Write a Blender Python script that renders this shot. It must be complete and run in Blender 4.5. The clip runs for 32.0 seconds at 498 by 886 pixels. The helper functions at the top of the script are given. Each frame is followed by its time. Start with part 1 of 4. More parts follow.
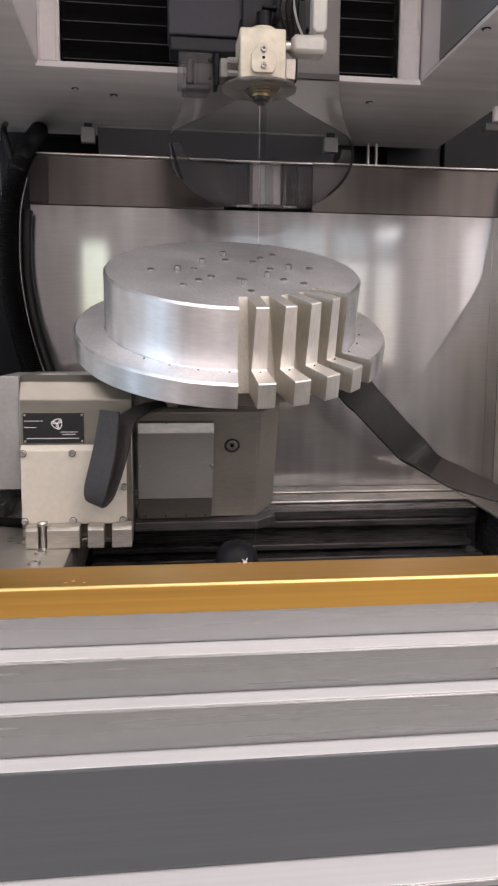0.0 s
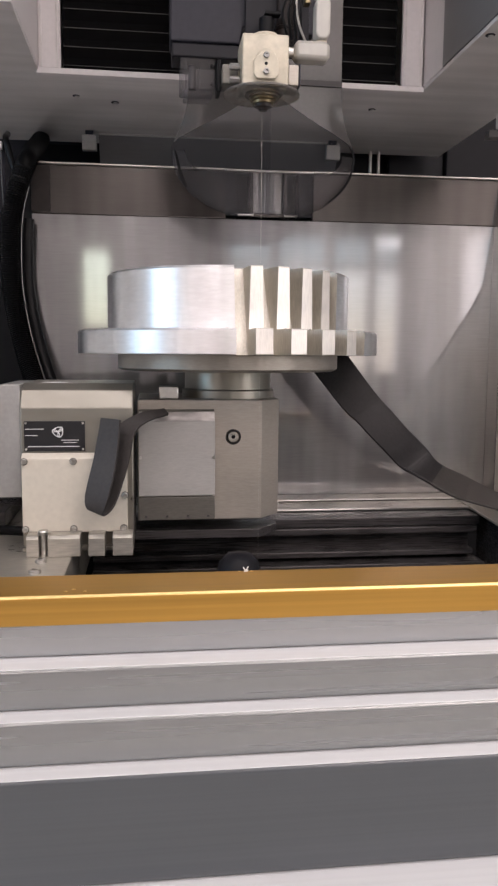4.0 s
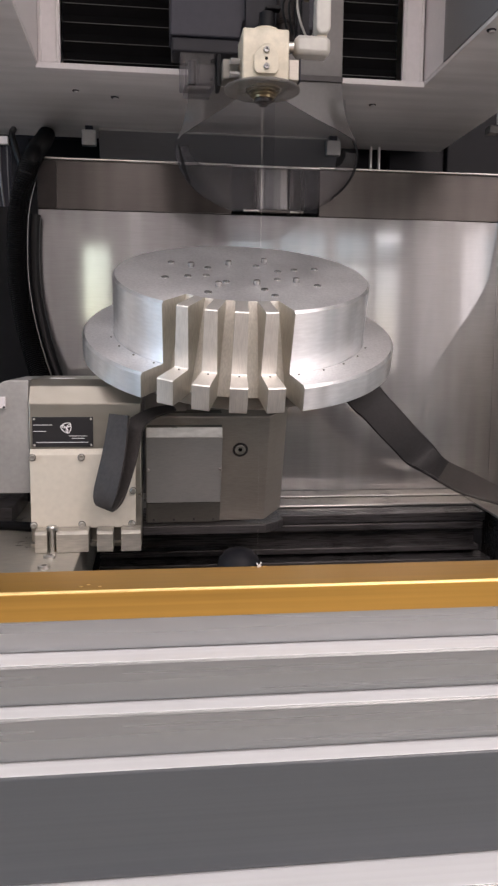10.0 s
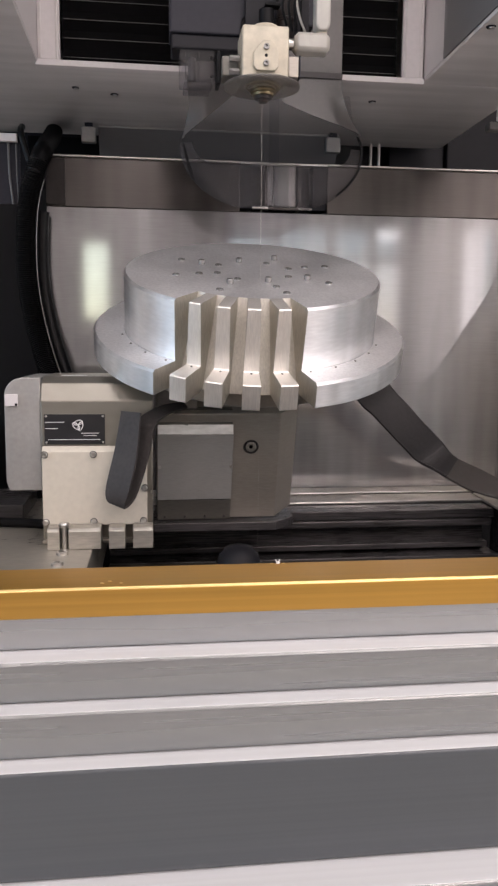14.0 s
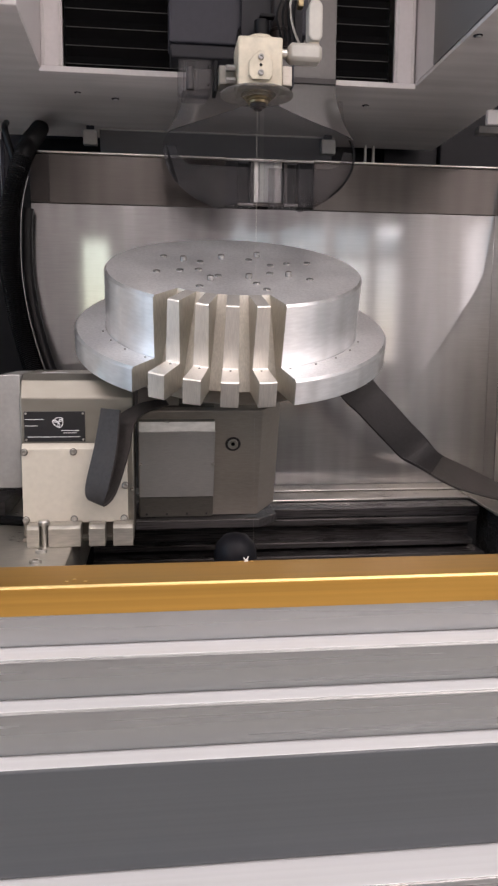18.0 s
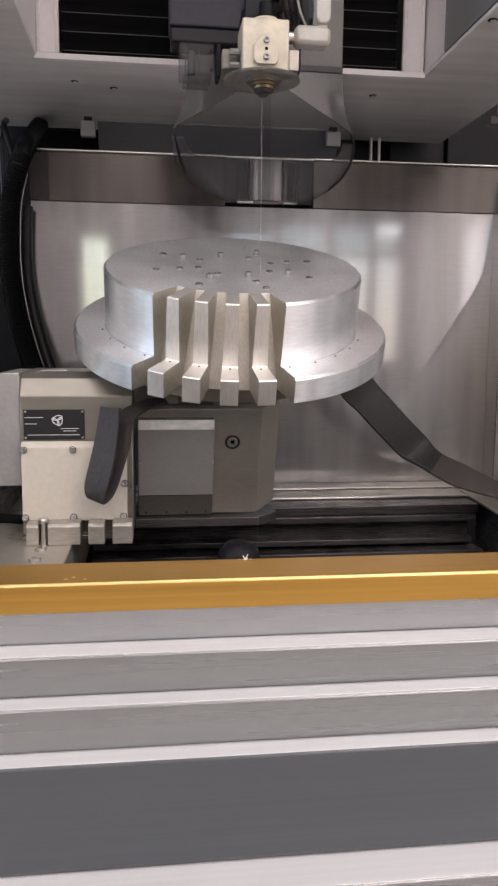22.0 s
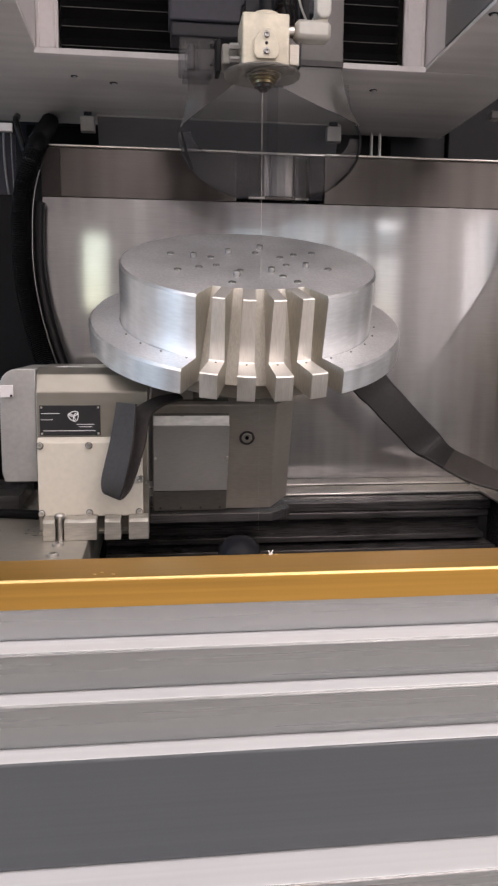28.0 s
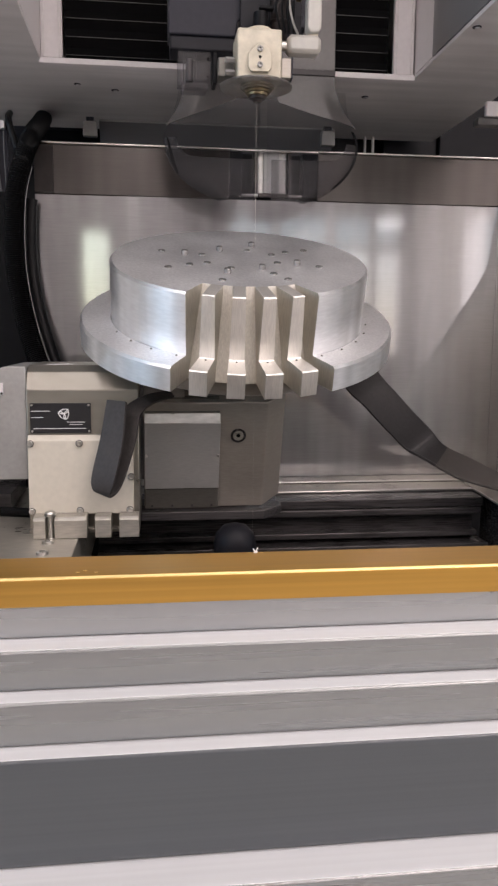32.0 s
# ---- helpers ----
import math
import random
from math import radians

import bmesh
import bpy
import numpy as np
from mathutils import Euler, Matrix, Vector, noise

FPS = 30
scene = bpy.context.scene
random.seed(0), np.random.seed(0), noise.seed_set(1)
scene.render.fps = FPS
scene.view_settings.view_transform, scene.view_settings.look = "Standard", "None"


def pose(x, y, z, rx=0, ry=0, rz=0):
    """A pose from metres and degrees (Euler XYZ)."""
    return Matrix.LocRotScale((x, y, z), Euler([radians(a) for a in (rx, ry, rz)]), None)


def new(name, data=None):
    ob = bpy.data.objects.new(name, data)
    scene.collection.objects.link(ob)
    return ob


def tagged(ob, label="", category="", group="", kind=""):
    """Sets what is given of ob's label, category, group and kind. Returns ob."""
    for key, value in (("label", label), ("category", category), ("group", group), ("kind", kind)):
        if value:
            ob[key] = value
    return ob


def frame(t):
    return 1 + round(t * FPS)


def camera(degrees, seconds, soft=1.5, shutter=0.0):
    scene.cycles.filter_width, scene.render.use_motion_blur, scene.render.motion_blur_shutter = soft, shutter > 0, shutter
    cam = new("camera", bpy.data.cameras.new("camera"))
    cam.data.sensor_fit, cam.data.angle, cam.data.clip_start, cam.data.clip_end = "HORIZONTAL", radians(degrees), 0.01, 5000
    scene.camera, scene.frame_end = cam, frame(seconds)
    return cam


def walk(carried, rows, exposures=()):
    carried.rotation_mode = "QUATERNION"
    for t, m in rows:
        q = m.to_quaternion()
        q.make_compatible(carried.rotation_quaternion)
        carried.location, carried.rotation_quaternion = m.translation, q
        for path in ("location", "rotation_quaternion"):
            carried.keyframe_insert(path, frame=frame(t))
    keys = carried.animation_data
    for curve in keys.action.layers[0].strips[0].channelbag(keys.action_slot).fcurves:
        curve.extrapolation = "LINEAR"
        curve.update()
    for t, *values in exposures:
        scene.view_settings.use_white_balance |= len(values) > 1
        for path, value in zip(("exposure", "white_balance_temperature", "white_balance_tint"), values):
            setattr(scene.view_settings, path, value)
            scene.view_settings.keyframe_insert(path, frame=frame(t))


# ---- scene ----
cam = camera(35.38, 32.0, soft=2.4)
Z0 = 1.35                                  # the eye's height over the hall floor

# seconds, camera turn (x, y, z degrees), tank travel along x, column travel along y
PATH = [
    (0, 82.840, -0.445, -7.164, 0.0000, -0.0035),
    (0.5, 83.385, -0.460, -7.413, 0.0000, -0.0021),
    (1, 83.772, -0.525, -7.565, 0.0000, -0.0035),
    (1.5, 83.882, -0.517, -7.558, 0.0009, -0.0060),
    (2, 83.815, -0.499, -7.398, 0.0000, -0.0156),
    (2.5, 83.740, -0.511, -7.257, 0.0000, -0.0154),
    (3, 83.637, -0.524, -7.155, 0.0008, -0.0155),
    (3.5, 83.541, -0.456, -7.102, 0.0000, -0.0158),
    (5.5, 83.222, -0.465, -7.089, 0.0000, -0.0169),
    (6, 83.246, -0.512, -7.106, 0.0000, -0.0165),
    (6.5, 83.285, -0.488, -7.108, 0.0000, -0.0159),
    (7, 83.311, -0.526, -7.125, 0.0011, -0.0165),
    (7.5, 83.309, -0.512, -7.116, 0.0009, -0.0165),
    (8, 83.297, -0.486, -7.109, 0.0000, -0.0165),
    (8.5, 83.249, -0.509, -7.103, 0.0022, -0.0162),
    (9, 83.195, -0.500, -7.088, 0.0060, -0.0160),
    (9.5, 83.182, -0.496, -7.098, 0.0103, -0.0172),
    (10, 83.147, -0.501, -7.104, 0.0104, -0.0169),
    (10.5, 83.124, -0.471, -7.099, 0.0104, -0.0167),
    (11, 83.107, -0.462, -7.101, 0.0104, -0.0175),
    (11.5, 83.072, -0.484, -7.101, 0.0107, -0.0168),
    (12, 83.039, -0.461, -7.101, 0.0112, -0.0176),
    (12.5, 82.995, -0.476, -7.099, 0.0151, -0.0171),
    (13, 82.981, -0.443, -7.091, 0.0190, -0.0168),
    (13.5, 82.966, -0.442, -7.080, 0.0229, -0.0161),
    (14, 82.939, -0.460, -7.098, 0.0249, -0.0155),
    (14.5, 82.871, -0.429, -7.097, 0.0210, 0.0014),
    (16.5, 82.823, -0.425, -7.096, 0.0117, 0.0367),
    (17, 82.817, -0.437, -7.104, 0.0075, 0.0363),
    (17.5, 82.771, -0.466, -7.101, 0.0047, 0.0345),
    (18, 82.725, -0.427, -7.089, 0.0000, 0.0261),
    (18.5, 82.713, -0.479, -7.112, 0.0000, 0.0165),
    (19, 82.688, -0.378, -7.089, 0.0000, -0.0000),
    (19.5, 82.701, -0.432, -7.089, 0.0000, -0.0065),
    (20, 82.701, -0.432, -7.089, 0.0000, -0.0065),
    (20.5, 82.697, -0.432, -7.102, 0.0000, -0.0078),
    (21, 82.657, -0.461, -7.115, 0.0000, -0.0082),
    (21.5, 82.602, -0.455, -7.097, 0.0000, -0.0069),
    (22, 82.591, -0.478, -7.121, 0.0000, -0.0179),
    (22.5, 82.589, -0.463, -7.113, 0.0000, -0.0181),
    (23, 82.591, -0.473, -7.113, 0.0000, -0.0179),
    (23.5, 82.591, -0.459, -7.114, 0.0021, -0.0180),
    (24, 82.589, -0.445, -7.102, 0.0061, -0.0178),
    (24.5, 82.537, -0.465, -7.103, 0.0099, -0.0177),
    (25, 82.499, -0.431, -7.091, 0.0098, -0.0183),
    (25.5, 82.460, -0.442, -7.103, 0.0100, -0.0190),
    (27.5, 82.339, -0.425, -7.098, 0.0148, -0.0191),
    (28, 82.283, -0.430, -7.096, 0.0192, -0.0185),
    (28.5, 82.252, -0.414, -7.096, 0.0231, -0.0188),
    (29, 82.255, -0.484, -7.115, 0.0251, -0.0166),
    (29.5, 82.248, -0.427, -7.099, 0.0205, 0.0007),
    (30, 82.265, -0.440, -7.115, 0.0167, 0.0175),
    (30.5, 82.233, -0.464, -7.104, 0.0155, 0.0249),
    (31, 82.201, -0.430, -7.100, 0.0153, 0.0336),
    (31.5, 82.142, -0.437, -7.096, 0.0112, 0.0343),
    (32, 82.112, -0.428, -7.084, 0.0072, 0.0340),
]
walk(cam, [(t, pose(0, 0, Z0, a, b, c)) for t, a, b, c, _, _ in PATH])

# ---- world and lights ----
world = bpy.data.worlds.new("sky")
scene.world = world
world.use_nodes = True
wn = world.node_tree.nodes
sky = wn.new("ShaderNodeTexSky")
sky.sky_type, sky.sun_disc = "NISHITA", False
sky.sun_elevation, sky.sun_rotation = radians(40), radians(200)
world.node_tree.links.new(sky.outputs[0], wn["Background"].inputs[0])
wn["Background"].inputs[1].default_value = 0.10
scene.view_settings.exposure = 0.29


def area_lamp(x, y, z, sx, sy, watts, color=(1, 1, 1), turn=(0, 0, 0)):
    data = bpy.data.lights.new("hall_lamp", "AREA")
    data.shape, data.size, data.size_y, data.energy, data.color = "RECTANGLE", sx, sy, watts, color
    ob = new("hall_lamp", data)
    ob.matrix_world = pose(x, y, z, *turn)
    return ob


# luminaires under the hall ceiling
for lx, ly, w in ((-1.5, -1.7, 23), (1.5, -1.7, 36), (-1.5, -3.6, 31), (1.5, -3.6, 40), (0.0, -5.0, 24)):
    area_lamp(lx, ly, 3.55, 1.6, 0.5, w, (1.0, 0.83, 0.815))
area_lamp(0.2, -0.18, 3.55, 4.6, 0.34, 23, (1.0, 0.90, 0.885))
# daylight in the window openings, all out of view
# bluish window added to light the left sides; its true source is unknown
area_lamp(-2.97, -0.3, 1.9, 1.5, 1.3, 22, (0.49, 0.74, 1.0), (0, -90, 0))
# window added as fill, to brighten the disc from the right
area_lamp(2.97, -1.6, 1.85, 1.3, 1.4, 24, (1.0, 0.93, 0.93), (0, 90, 0))
area_lamp(2.97, -4.3, 1.95, 1.0, 0.5, 2.6, (1.0, 0.91, 0.91), (0, 90, 0))
area_lamp(1.85, -5.97, 1.71, 1.9, 1.12, 7, (1.0, 0.91, 0.91), (90, 0, 0))
# unseen strip lamp, put in for a bright bar mirrored on the tank wall
area_lamp(2.66, -5.97, 2.60, 0.27, 0.09, 0.22, (1.0, 0.95, 0.95), (90, 0, 0))
area_lamp(-0.58, -5.97, 2.04, 0.26, 0.79, 1.25, (0.92, 1.0, 0.78), (90, 0, 0))
# unseen lamp over the door, added to brighten the disc and the tank
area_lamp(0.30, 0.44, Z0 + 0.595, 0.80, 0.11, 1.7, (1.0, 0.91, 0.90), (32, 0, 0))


# ---- materials ----
def material(name, color, rough=0.5, metal=0.0, grain=60.0, stretch=(1, 1, 1), vary=0.08, bump=0.05, rvary=0.12, stain=6.0, coat=0.0, aniso=0.0, flat=False, spec=0.5, polish=0.0, shine=0.11, along=0.6, wave=0.0, detail=5, sweep=0.16):
    m = bpy.data.materials.new(name)
    m.use_nodes = True
    nt = m.node_tree
    n, link = nt.nodes, nt.links.new
    b = n["Principled BSDF"]
    b.inputs["Metallic"].default_value = metal
    b.inputs["Coat Weight"].default_value = coat
    b.inputs["Specular IOR Level"].default_value = spec
    tc, mp = n.new("ShaderNodeTexCoord"), n.new("ShaderNodeMapping")
    mp.inputs["Scale"].default_value = stretch
    link(tc.outputs["Object"], mp.inputs["Vector"])
    fine, wide = n.new("ShaderNodeTexNoise"), n.new("ShaderNodeTexNoise")
    fine.inputs["Scale"].default_value, wide.inputs["Scale"].default_value = grain, stain
    fine.inputs["Detail"].default_value, wide.inputs["Detail"].default_value = detail, min(4, detail)
    link(mp.outputs[0], fine.inputs["Vector"])
    link(tc.outputs["Object"], wide.inputs["Vector"])
    mix = n.new("ShaderNodeMix")
    mix.data_type = "FLOAT"
    mix.inputs[0].default_value = 0.5
    link(fine.outputs[0], mix.inputs[2])
    link(wide.outputs[0], mix.inputs[3])
    ramp = n.new("ShaderNodeValToRGB")
    lo = [max(0, c * (1 - vary * 2)) for c in color]
    hi = [min(1, c * (1 + vary * 2)) for c in color]
    ramp.color_ramp.elements[0].position, ramp.color_ramp.elements[1].position = 0.3, 0.7
    ramp.color_ramp.elements[0].color, ramp.color_ramp.elements[1].color = (*lo, 1), (*hi, 1)
    link(mix.outputs[0], ramp.inputs[0])
    link(ramp.outputs[0], b.inputs["Base Color"])
    rr = n.new("ShaderNodeMapRange")
    rr.inputs[1].default_value, rr.inputs[2].default_value = 0.3, 0.7
    rr.inputs[3].default_value, rr.inputs[4].default_value = max(0.03, rough - rvary), min(1, rough + rvary)
    link(mix.outputs[0], rr.inputs[0])
    link(rr.outputs[0], b.inputs["Roughness"])
    if bump:
        bn = n.new("ShaderNodeBump")
        bn.inputs["Strength"].default_value, bn.inputs["Distance"].default_value = bump, 0.002
        link(fine.outputs[0], bn.inputs["Height"])
        link(bn.outputs[0], b.inputs["Normal"])
    if wave:
        # slow waviness of rolled sheet, long in x
        wv, wm, wb = n.new("ShaderNodeTexNoise"), n.new("ShaderNodeMapping"), n.new("ShaderNodeBump")
        wm.inputs["Scale"].default_value, wv.inputs["Scale"].default_value = (1.5, 6, 22), 4.0
        wv.inputs["Detail"].default_value = 2
        wb.inputs["Strength"].default_value, wb.inputs["Distance"].default_value = wave, 0.004
        link(tc.outputs["Object"], wm.inputs["Vector"])
        link(wm.outputs[0], wv.inputs["Vector"])
        link(wv.outputs[0], wb.inputs["Height"])
        if bump:
            link(bn.outputs[0], wb.inputs["Normal"])
        link(wb.outputs[0], b.inputs["Normal"])
    if aniso:
        tg = n.new("ShaderNodeTangent")
        tg.direction_type, tg.axis = ("UV_MAP", "Z") if flat else ("RADIAL", "Z")
        b.inputs["Anisotropic Rotation"].default_value = 0.0 if flat else 0.25
        link(tg.outputs[0], b.inputs["Tangent"])
        b.inputs["Anisotropic"].default_value = aniso
    if polish:
        # burnished share of the surface, with a sharper reflection
        c = n.new("ShaderNodeBsdfPrincipled")
        c.inputs["Metallic"].default_value, c.inputs["Roughness"].default_value = metal, shine
        link(ramp.outputs[0], c.inputs["Base Color"])
        if aniso:
            c.inputs["Anisotropic"].default_value = along
            link(tg.outputs[0], c.inputs["Tangent"])
            c.inputs["Anisotropic Rotation"].default_value = 0.0 if flat else 0.25
        share, mx = n.new("ShaderNodeMapRange"), n.new("ShaderNodeMixShader")
        share.inputs[1].default_value, share.inputs[2].default_value = 0.35, 0.65
        share.inputs[3].default_value, share.inputs[4].default_value = polish * (1 - sweep), min(1, polish * (1 + sweep))
        wipe, ws = n.new("ShaderNodeTexNoise"), n.new("ShaderNodeMapping")
        wipe.inputs["Detail"].default_value = 1
        wipe.inputs["Scale"].default_value, ws.inputs["Scale"].default_value = 3.0, (9, 9, 1.1)
        link(tc.outputs["Object"], ws.inputs["Vector"])
        link(ws.outputs[0], wipe.inputs["Vector"])
        link(wipe.outputs[0], share.inputs[0])
        link(share.outputs[0], mx.inputs[0])
        link(b.outputs[0], mx.inputs[1])
        link(c.outputs[0], mx.inputs[2])
        link(mx.outputs[0], n["Material Output"].inputs[0])
    return m


M = dict(
    alu=material("turned_aluminium", (0.86, 0.86, 0.875), 0.5, 1, 60, (1, 1, 5), 0.07, 0.01, 0.10, 14, aniso=0.75, polish=0.28, shine=0.27, along=0.6, sweep=0.8),
    alu_top=material("faced_aluminium", (0.86, 0.855, 0.86), 0.54, 1, 300, (1, 1, 1), 0.08, 0.03, 0.07, 14, polish=0.10, shine=0.34),
    alu_cut=material("wire_cut_aluminium", (0.61, 0.585, 0.53), 0.55, 1, 160, (4, 4, 0.6), 0.12, 0.08, 0.06, 12),
    # warmer than the rim: warm light on the teeth is put into the colour
    alu_tooth=material("tooth_aluminium", (0.80, 0.775, 0.735), 0.55, 1, 160, (8, 8, 0.5), 0.10, 0.06, 0.08, 20),
    steel=material("brushed_stainless", (0.39, 0.383, 0.388), 0.34, 1, 30, (1, 20, 20), 0.06, 0.006, 0.03, 3, aniso=0.7, flat=True, polish=0.55, shine=0.065, along=0.3),
    # darker copy of the stainless: mirrored dark things are put into the colour
    steel_band=material("stainless_dark_copy", (0.135, 0.123, 0.117), 0.33, 1, 30, (1, 20, 20), 0.06, 0.006, 0.03, 3, aniso=0.7, flat=True, polish=0.5, shine=0.09, along=0.3),
    ground=material("ground_steel", (0.41, 0.39, 0.345), 0.33, 0.6, 60, (1, 6, 6), 0.17, 0.05, 0.12, 14),
    housing=material("nickel_housing", (0.355, 0.325, 0.287), 0.4, 0.4, 120, (1, 1, 6), 0.08, 0.05, 0.08, 14),
    cover=material("satin_cover_plate", (0.42, 0.413, 0.40), 0.40, 0.3, 140, (1, 1, 5), 0.06, 0.04, 0.06, 14),
    ivory=material("ivory_cover", (0.58, 0.54, 0.46), 0.42, 0.1, 140, (1, 1, 1), 0.04, 0.03, 0.05, 10),
    housing_dark=material("smoked_metal", (0.05, 0.046, 0.047), 0.4, 0.2, 60, (1, 1, 1), 0.06, 0.02, 0.02, 40, spec=0.25),
    cast=material("cast_grey", (0.38, 0.375, 0.365), 0.42, 0.6, 200, (1, 1, 1), 0.06, 0.08, 0.08, 12),
    ceramic=material("ceramic_head", (0.47, 0.425, 0.335), 0.35, 0.0, 90, (1, 1, 1), 0.10, 0.02, 0.05, 45),
    white=material("white_paint", (0.60, 0.57, 0.575), 0.4, 0, 150, (1, 1, 1), 0.03, 0.03, 0.08, 5),
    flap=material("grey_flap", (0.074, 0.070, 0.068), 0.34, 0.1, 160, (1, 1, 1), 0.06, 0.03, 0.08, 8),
    grey=material("grey_paint", (0.15, 0.147, 0.152), 0.36, 0, 30, (1, 6, 6), 0.04, 0.01, 0.06, 3, coat=0.15),
    light_grey=material("door_grey_paint", (0.272, 0.278, 0.277), 0.28, 0.65, 5, (0.2, 12, 28), 0.045, 0.0, 0.06, 3, wave=0.09, detail=1),
    dark_grey=material("dark_grey_paint", (0.021, 0.021, 0.028), 0.42, 0, 160, (1, 1, 1), 0.08, 0.03, 0.06, 5, spec=0.16),
    black=material("black_rubber", (0.004, 0.004, 0.005), 0.5, 0, 120, (1, 1, 1), 0.15, 0.08, 0.1, 8, spec=0.15),
    belt=material("dark_flat_hose", (0.017, 0.0158, 0.0165), 0.42, 0, 220, (1, 1, 1), 0.2, 0.1, 0.1, 12, spec=0.2),
    # lit copy of the hose colour, for the length that turns upwards
    belt_end=material("lit_flat_hose", (0.046, 0.041, 0.038), 0.45, 0, 160, (1, 1, 1), 0.2, 0.08, 0.1, 14, spec=0.3),
    belt_light=material("grey_flat_cable", (0.046, 0.0425, 0.0415), 0.5, 0, 220, (1, 1, 1), 0.15, 0.1, 0.1, 12, spec=0.2),
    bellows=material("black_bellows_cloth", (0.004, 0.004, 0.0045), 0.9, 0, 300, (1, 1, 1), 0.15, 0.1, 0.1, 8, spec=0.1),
    fold=material("bellows_fold_edge", (0.09, 0.09, 0.09), 0.4, 0, 300, (1, 1, 1), 0.12, 0.05, 0.1, 8),
    gold=material("gold_anodised", (0.43, 0.24, 0.053), 0.36, 0.6, 8, (0.3, 30, 30), 0.10, 0.0, 0.05, 2.5, polish=0.08, shine=0.18, detail=2, spec=0.2),
    # shaded copy of the door grey, mirrored dark floor put into the colour
    door_dark=material("door_shaded_tone", (0.062, 0.069, 0.076), 0.34, 0, 5, (0.25, 30, 70), 0.05, 0.0, 0.05, 3, coat=0.25, wave=0.08, detail=2),
    brass=material("brass", (0.17, 0.135, 0.08), 0.36, 1, 90, (1, 1, 1), 0.15, 0.03, 0.06, 60),
    screw=material("steel_screw", (0.60, 0.585, 0.56), 0.32, 1, 200, (1, 1, 1), 0.06, 0.03, 0.06, 20),
    plate=material("black_name_plate", (0.02, 0.02, 0.022), 0.35, 0.2, 200, (1, 1, 1), 0.06, 0.02, 0.06, 20),
    print=material("white_print", (0.75, 0.75, 0.75), 0.5, 0, 200, (1, 1, 1), 0.03, 0.0, 0.05, 20),
    wire=material("brass_wire", (0.50, 0.47, 0.42), 0.4, 0.5, 200, (1, 1, 1), 0.03, 0.0, 0.05, 20),
    pin=material("dull_steel_pin", (0.27, 0.265, 0.26), 0.42, 1, 200, (1, 1, 1), 0.06, 0.03, 0.06, 20),
    hose=material("hose_rubber", (0.005, 0.005, 0.0055), 0.4, 0, 120, (1, 1, 1), 0.15, 0.03, 0.06, 8, spec=0.14),
    sheen=material("polished_bevel", (0.58, 0.57, 0.56), 0.34, 1, 60, (1, 3, 3), 0.12, 0.0, 0.1, 40, detail=2),
    pipe_brown=material("brown_pipe", (0.018, 0.0135, 0.0125), 0.4, 0.1, 90, (1, 1, 1), 0.15, 0.03, 0.06, 40, spec=0.3),
    panel_blue=material("blue_black_panel", (0.009, 0.009, 0.012), 0.45, 0, 60, (1, 1, 1), 0.12, 0.02, 0.06, 5, spec=0.17),
    nickel=material("dull_nickel_casing", (0.30, 0.285, 0.25), 0.32, 0.75, 30, (1, 1, 2), 0.05, 0.0, 0.06, 9, detail=1),
    chip=material("white_chip", (0.75, 0.75, 0.75), 0.6, 0, 200, (1, 1, 1), 0.05, 0.0, 0.05, 20),
    concrete=material("hall_floor", (0.54, 0.54, 0.52), 0.5, 0, 30, (1, 1, 1), 0.08, 0.1, 0.1, 1),
    wall_grey=material("hall_wall_grey", (0.22, 0.22, 0.225), 0.7, 0, 40, (1, 1, 1), 0.06, 0.05, 0.1, 1),
    bronze_grey=material("bronze_grey_cover", (0.135, 0.128, 0.113), 0.4, 0.3, 140, (1, 1, 5), 0.12, 0.04, 0.06, 14),
    nylon=material("white_nylon", (0.36, 0.345, 0.315), 0.4, 0.0, 90, (1, 1, 1), 0.05, 0.02, 0.05, 40),
    # paler gold: a painted highlight for the rail edge, shared by the flakes
    gold_edge=material("pale_gold_highlight", (0.74, 0.53, 0.22), 0.33, 0.75, 5, (0.6, 30, 30), 0.10, 0.0, 0.05, 4, detail=1),
    # first sheet, a little lighter than the next two
    top_steel=material("pale_top_sheet", (0.36, 0.365, 0.37), 0.28, 0.65, 5, (0.3, 1, 9), 0.03, 0.0, 0.05, 4, detail=1),
    # lips paler than the sheets: ceiling light on the ledges is in the colour
    lip=material("lip_light_tone", (0.61, 0.612, 0.617), 0.42, 0.1, 6, (0.2, 30, 60), 0.05, 0.0, 0.06, 4, wave=0.12, detail=2),
    liner=material("tank_liner", (0.90, 0.86, 0.80), 0.40, 0.72, 60, (1, 6, 6), 0.06, 0.01, 0.08, 3),
    rail=material("oiled_rail", (0.072, 0.068, 0.069), 0.28, 0.4, 20, (1, 30, 30), 0.3, 0.02, 0.12, 4, spec=0.4),
    casing=material("casing_grey_paint", (0.575, 0.555, 0.55), 0.36, 0, 10, (0.3, 4, 4), 0.12, 0.01, 0.08, 6, coat=0.1),
    wall=material("hall_wall", (0.74, 0.74, 0.72), 0.7, 0, 40, (1, 1, 1), 0.04, 0.05, 0.1, 1),
)


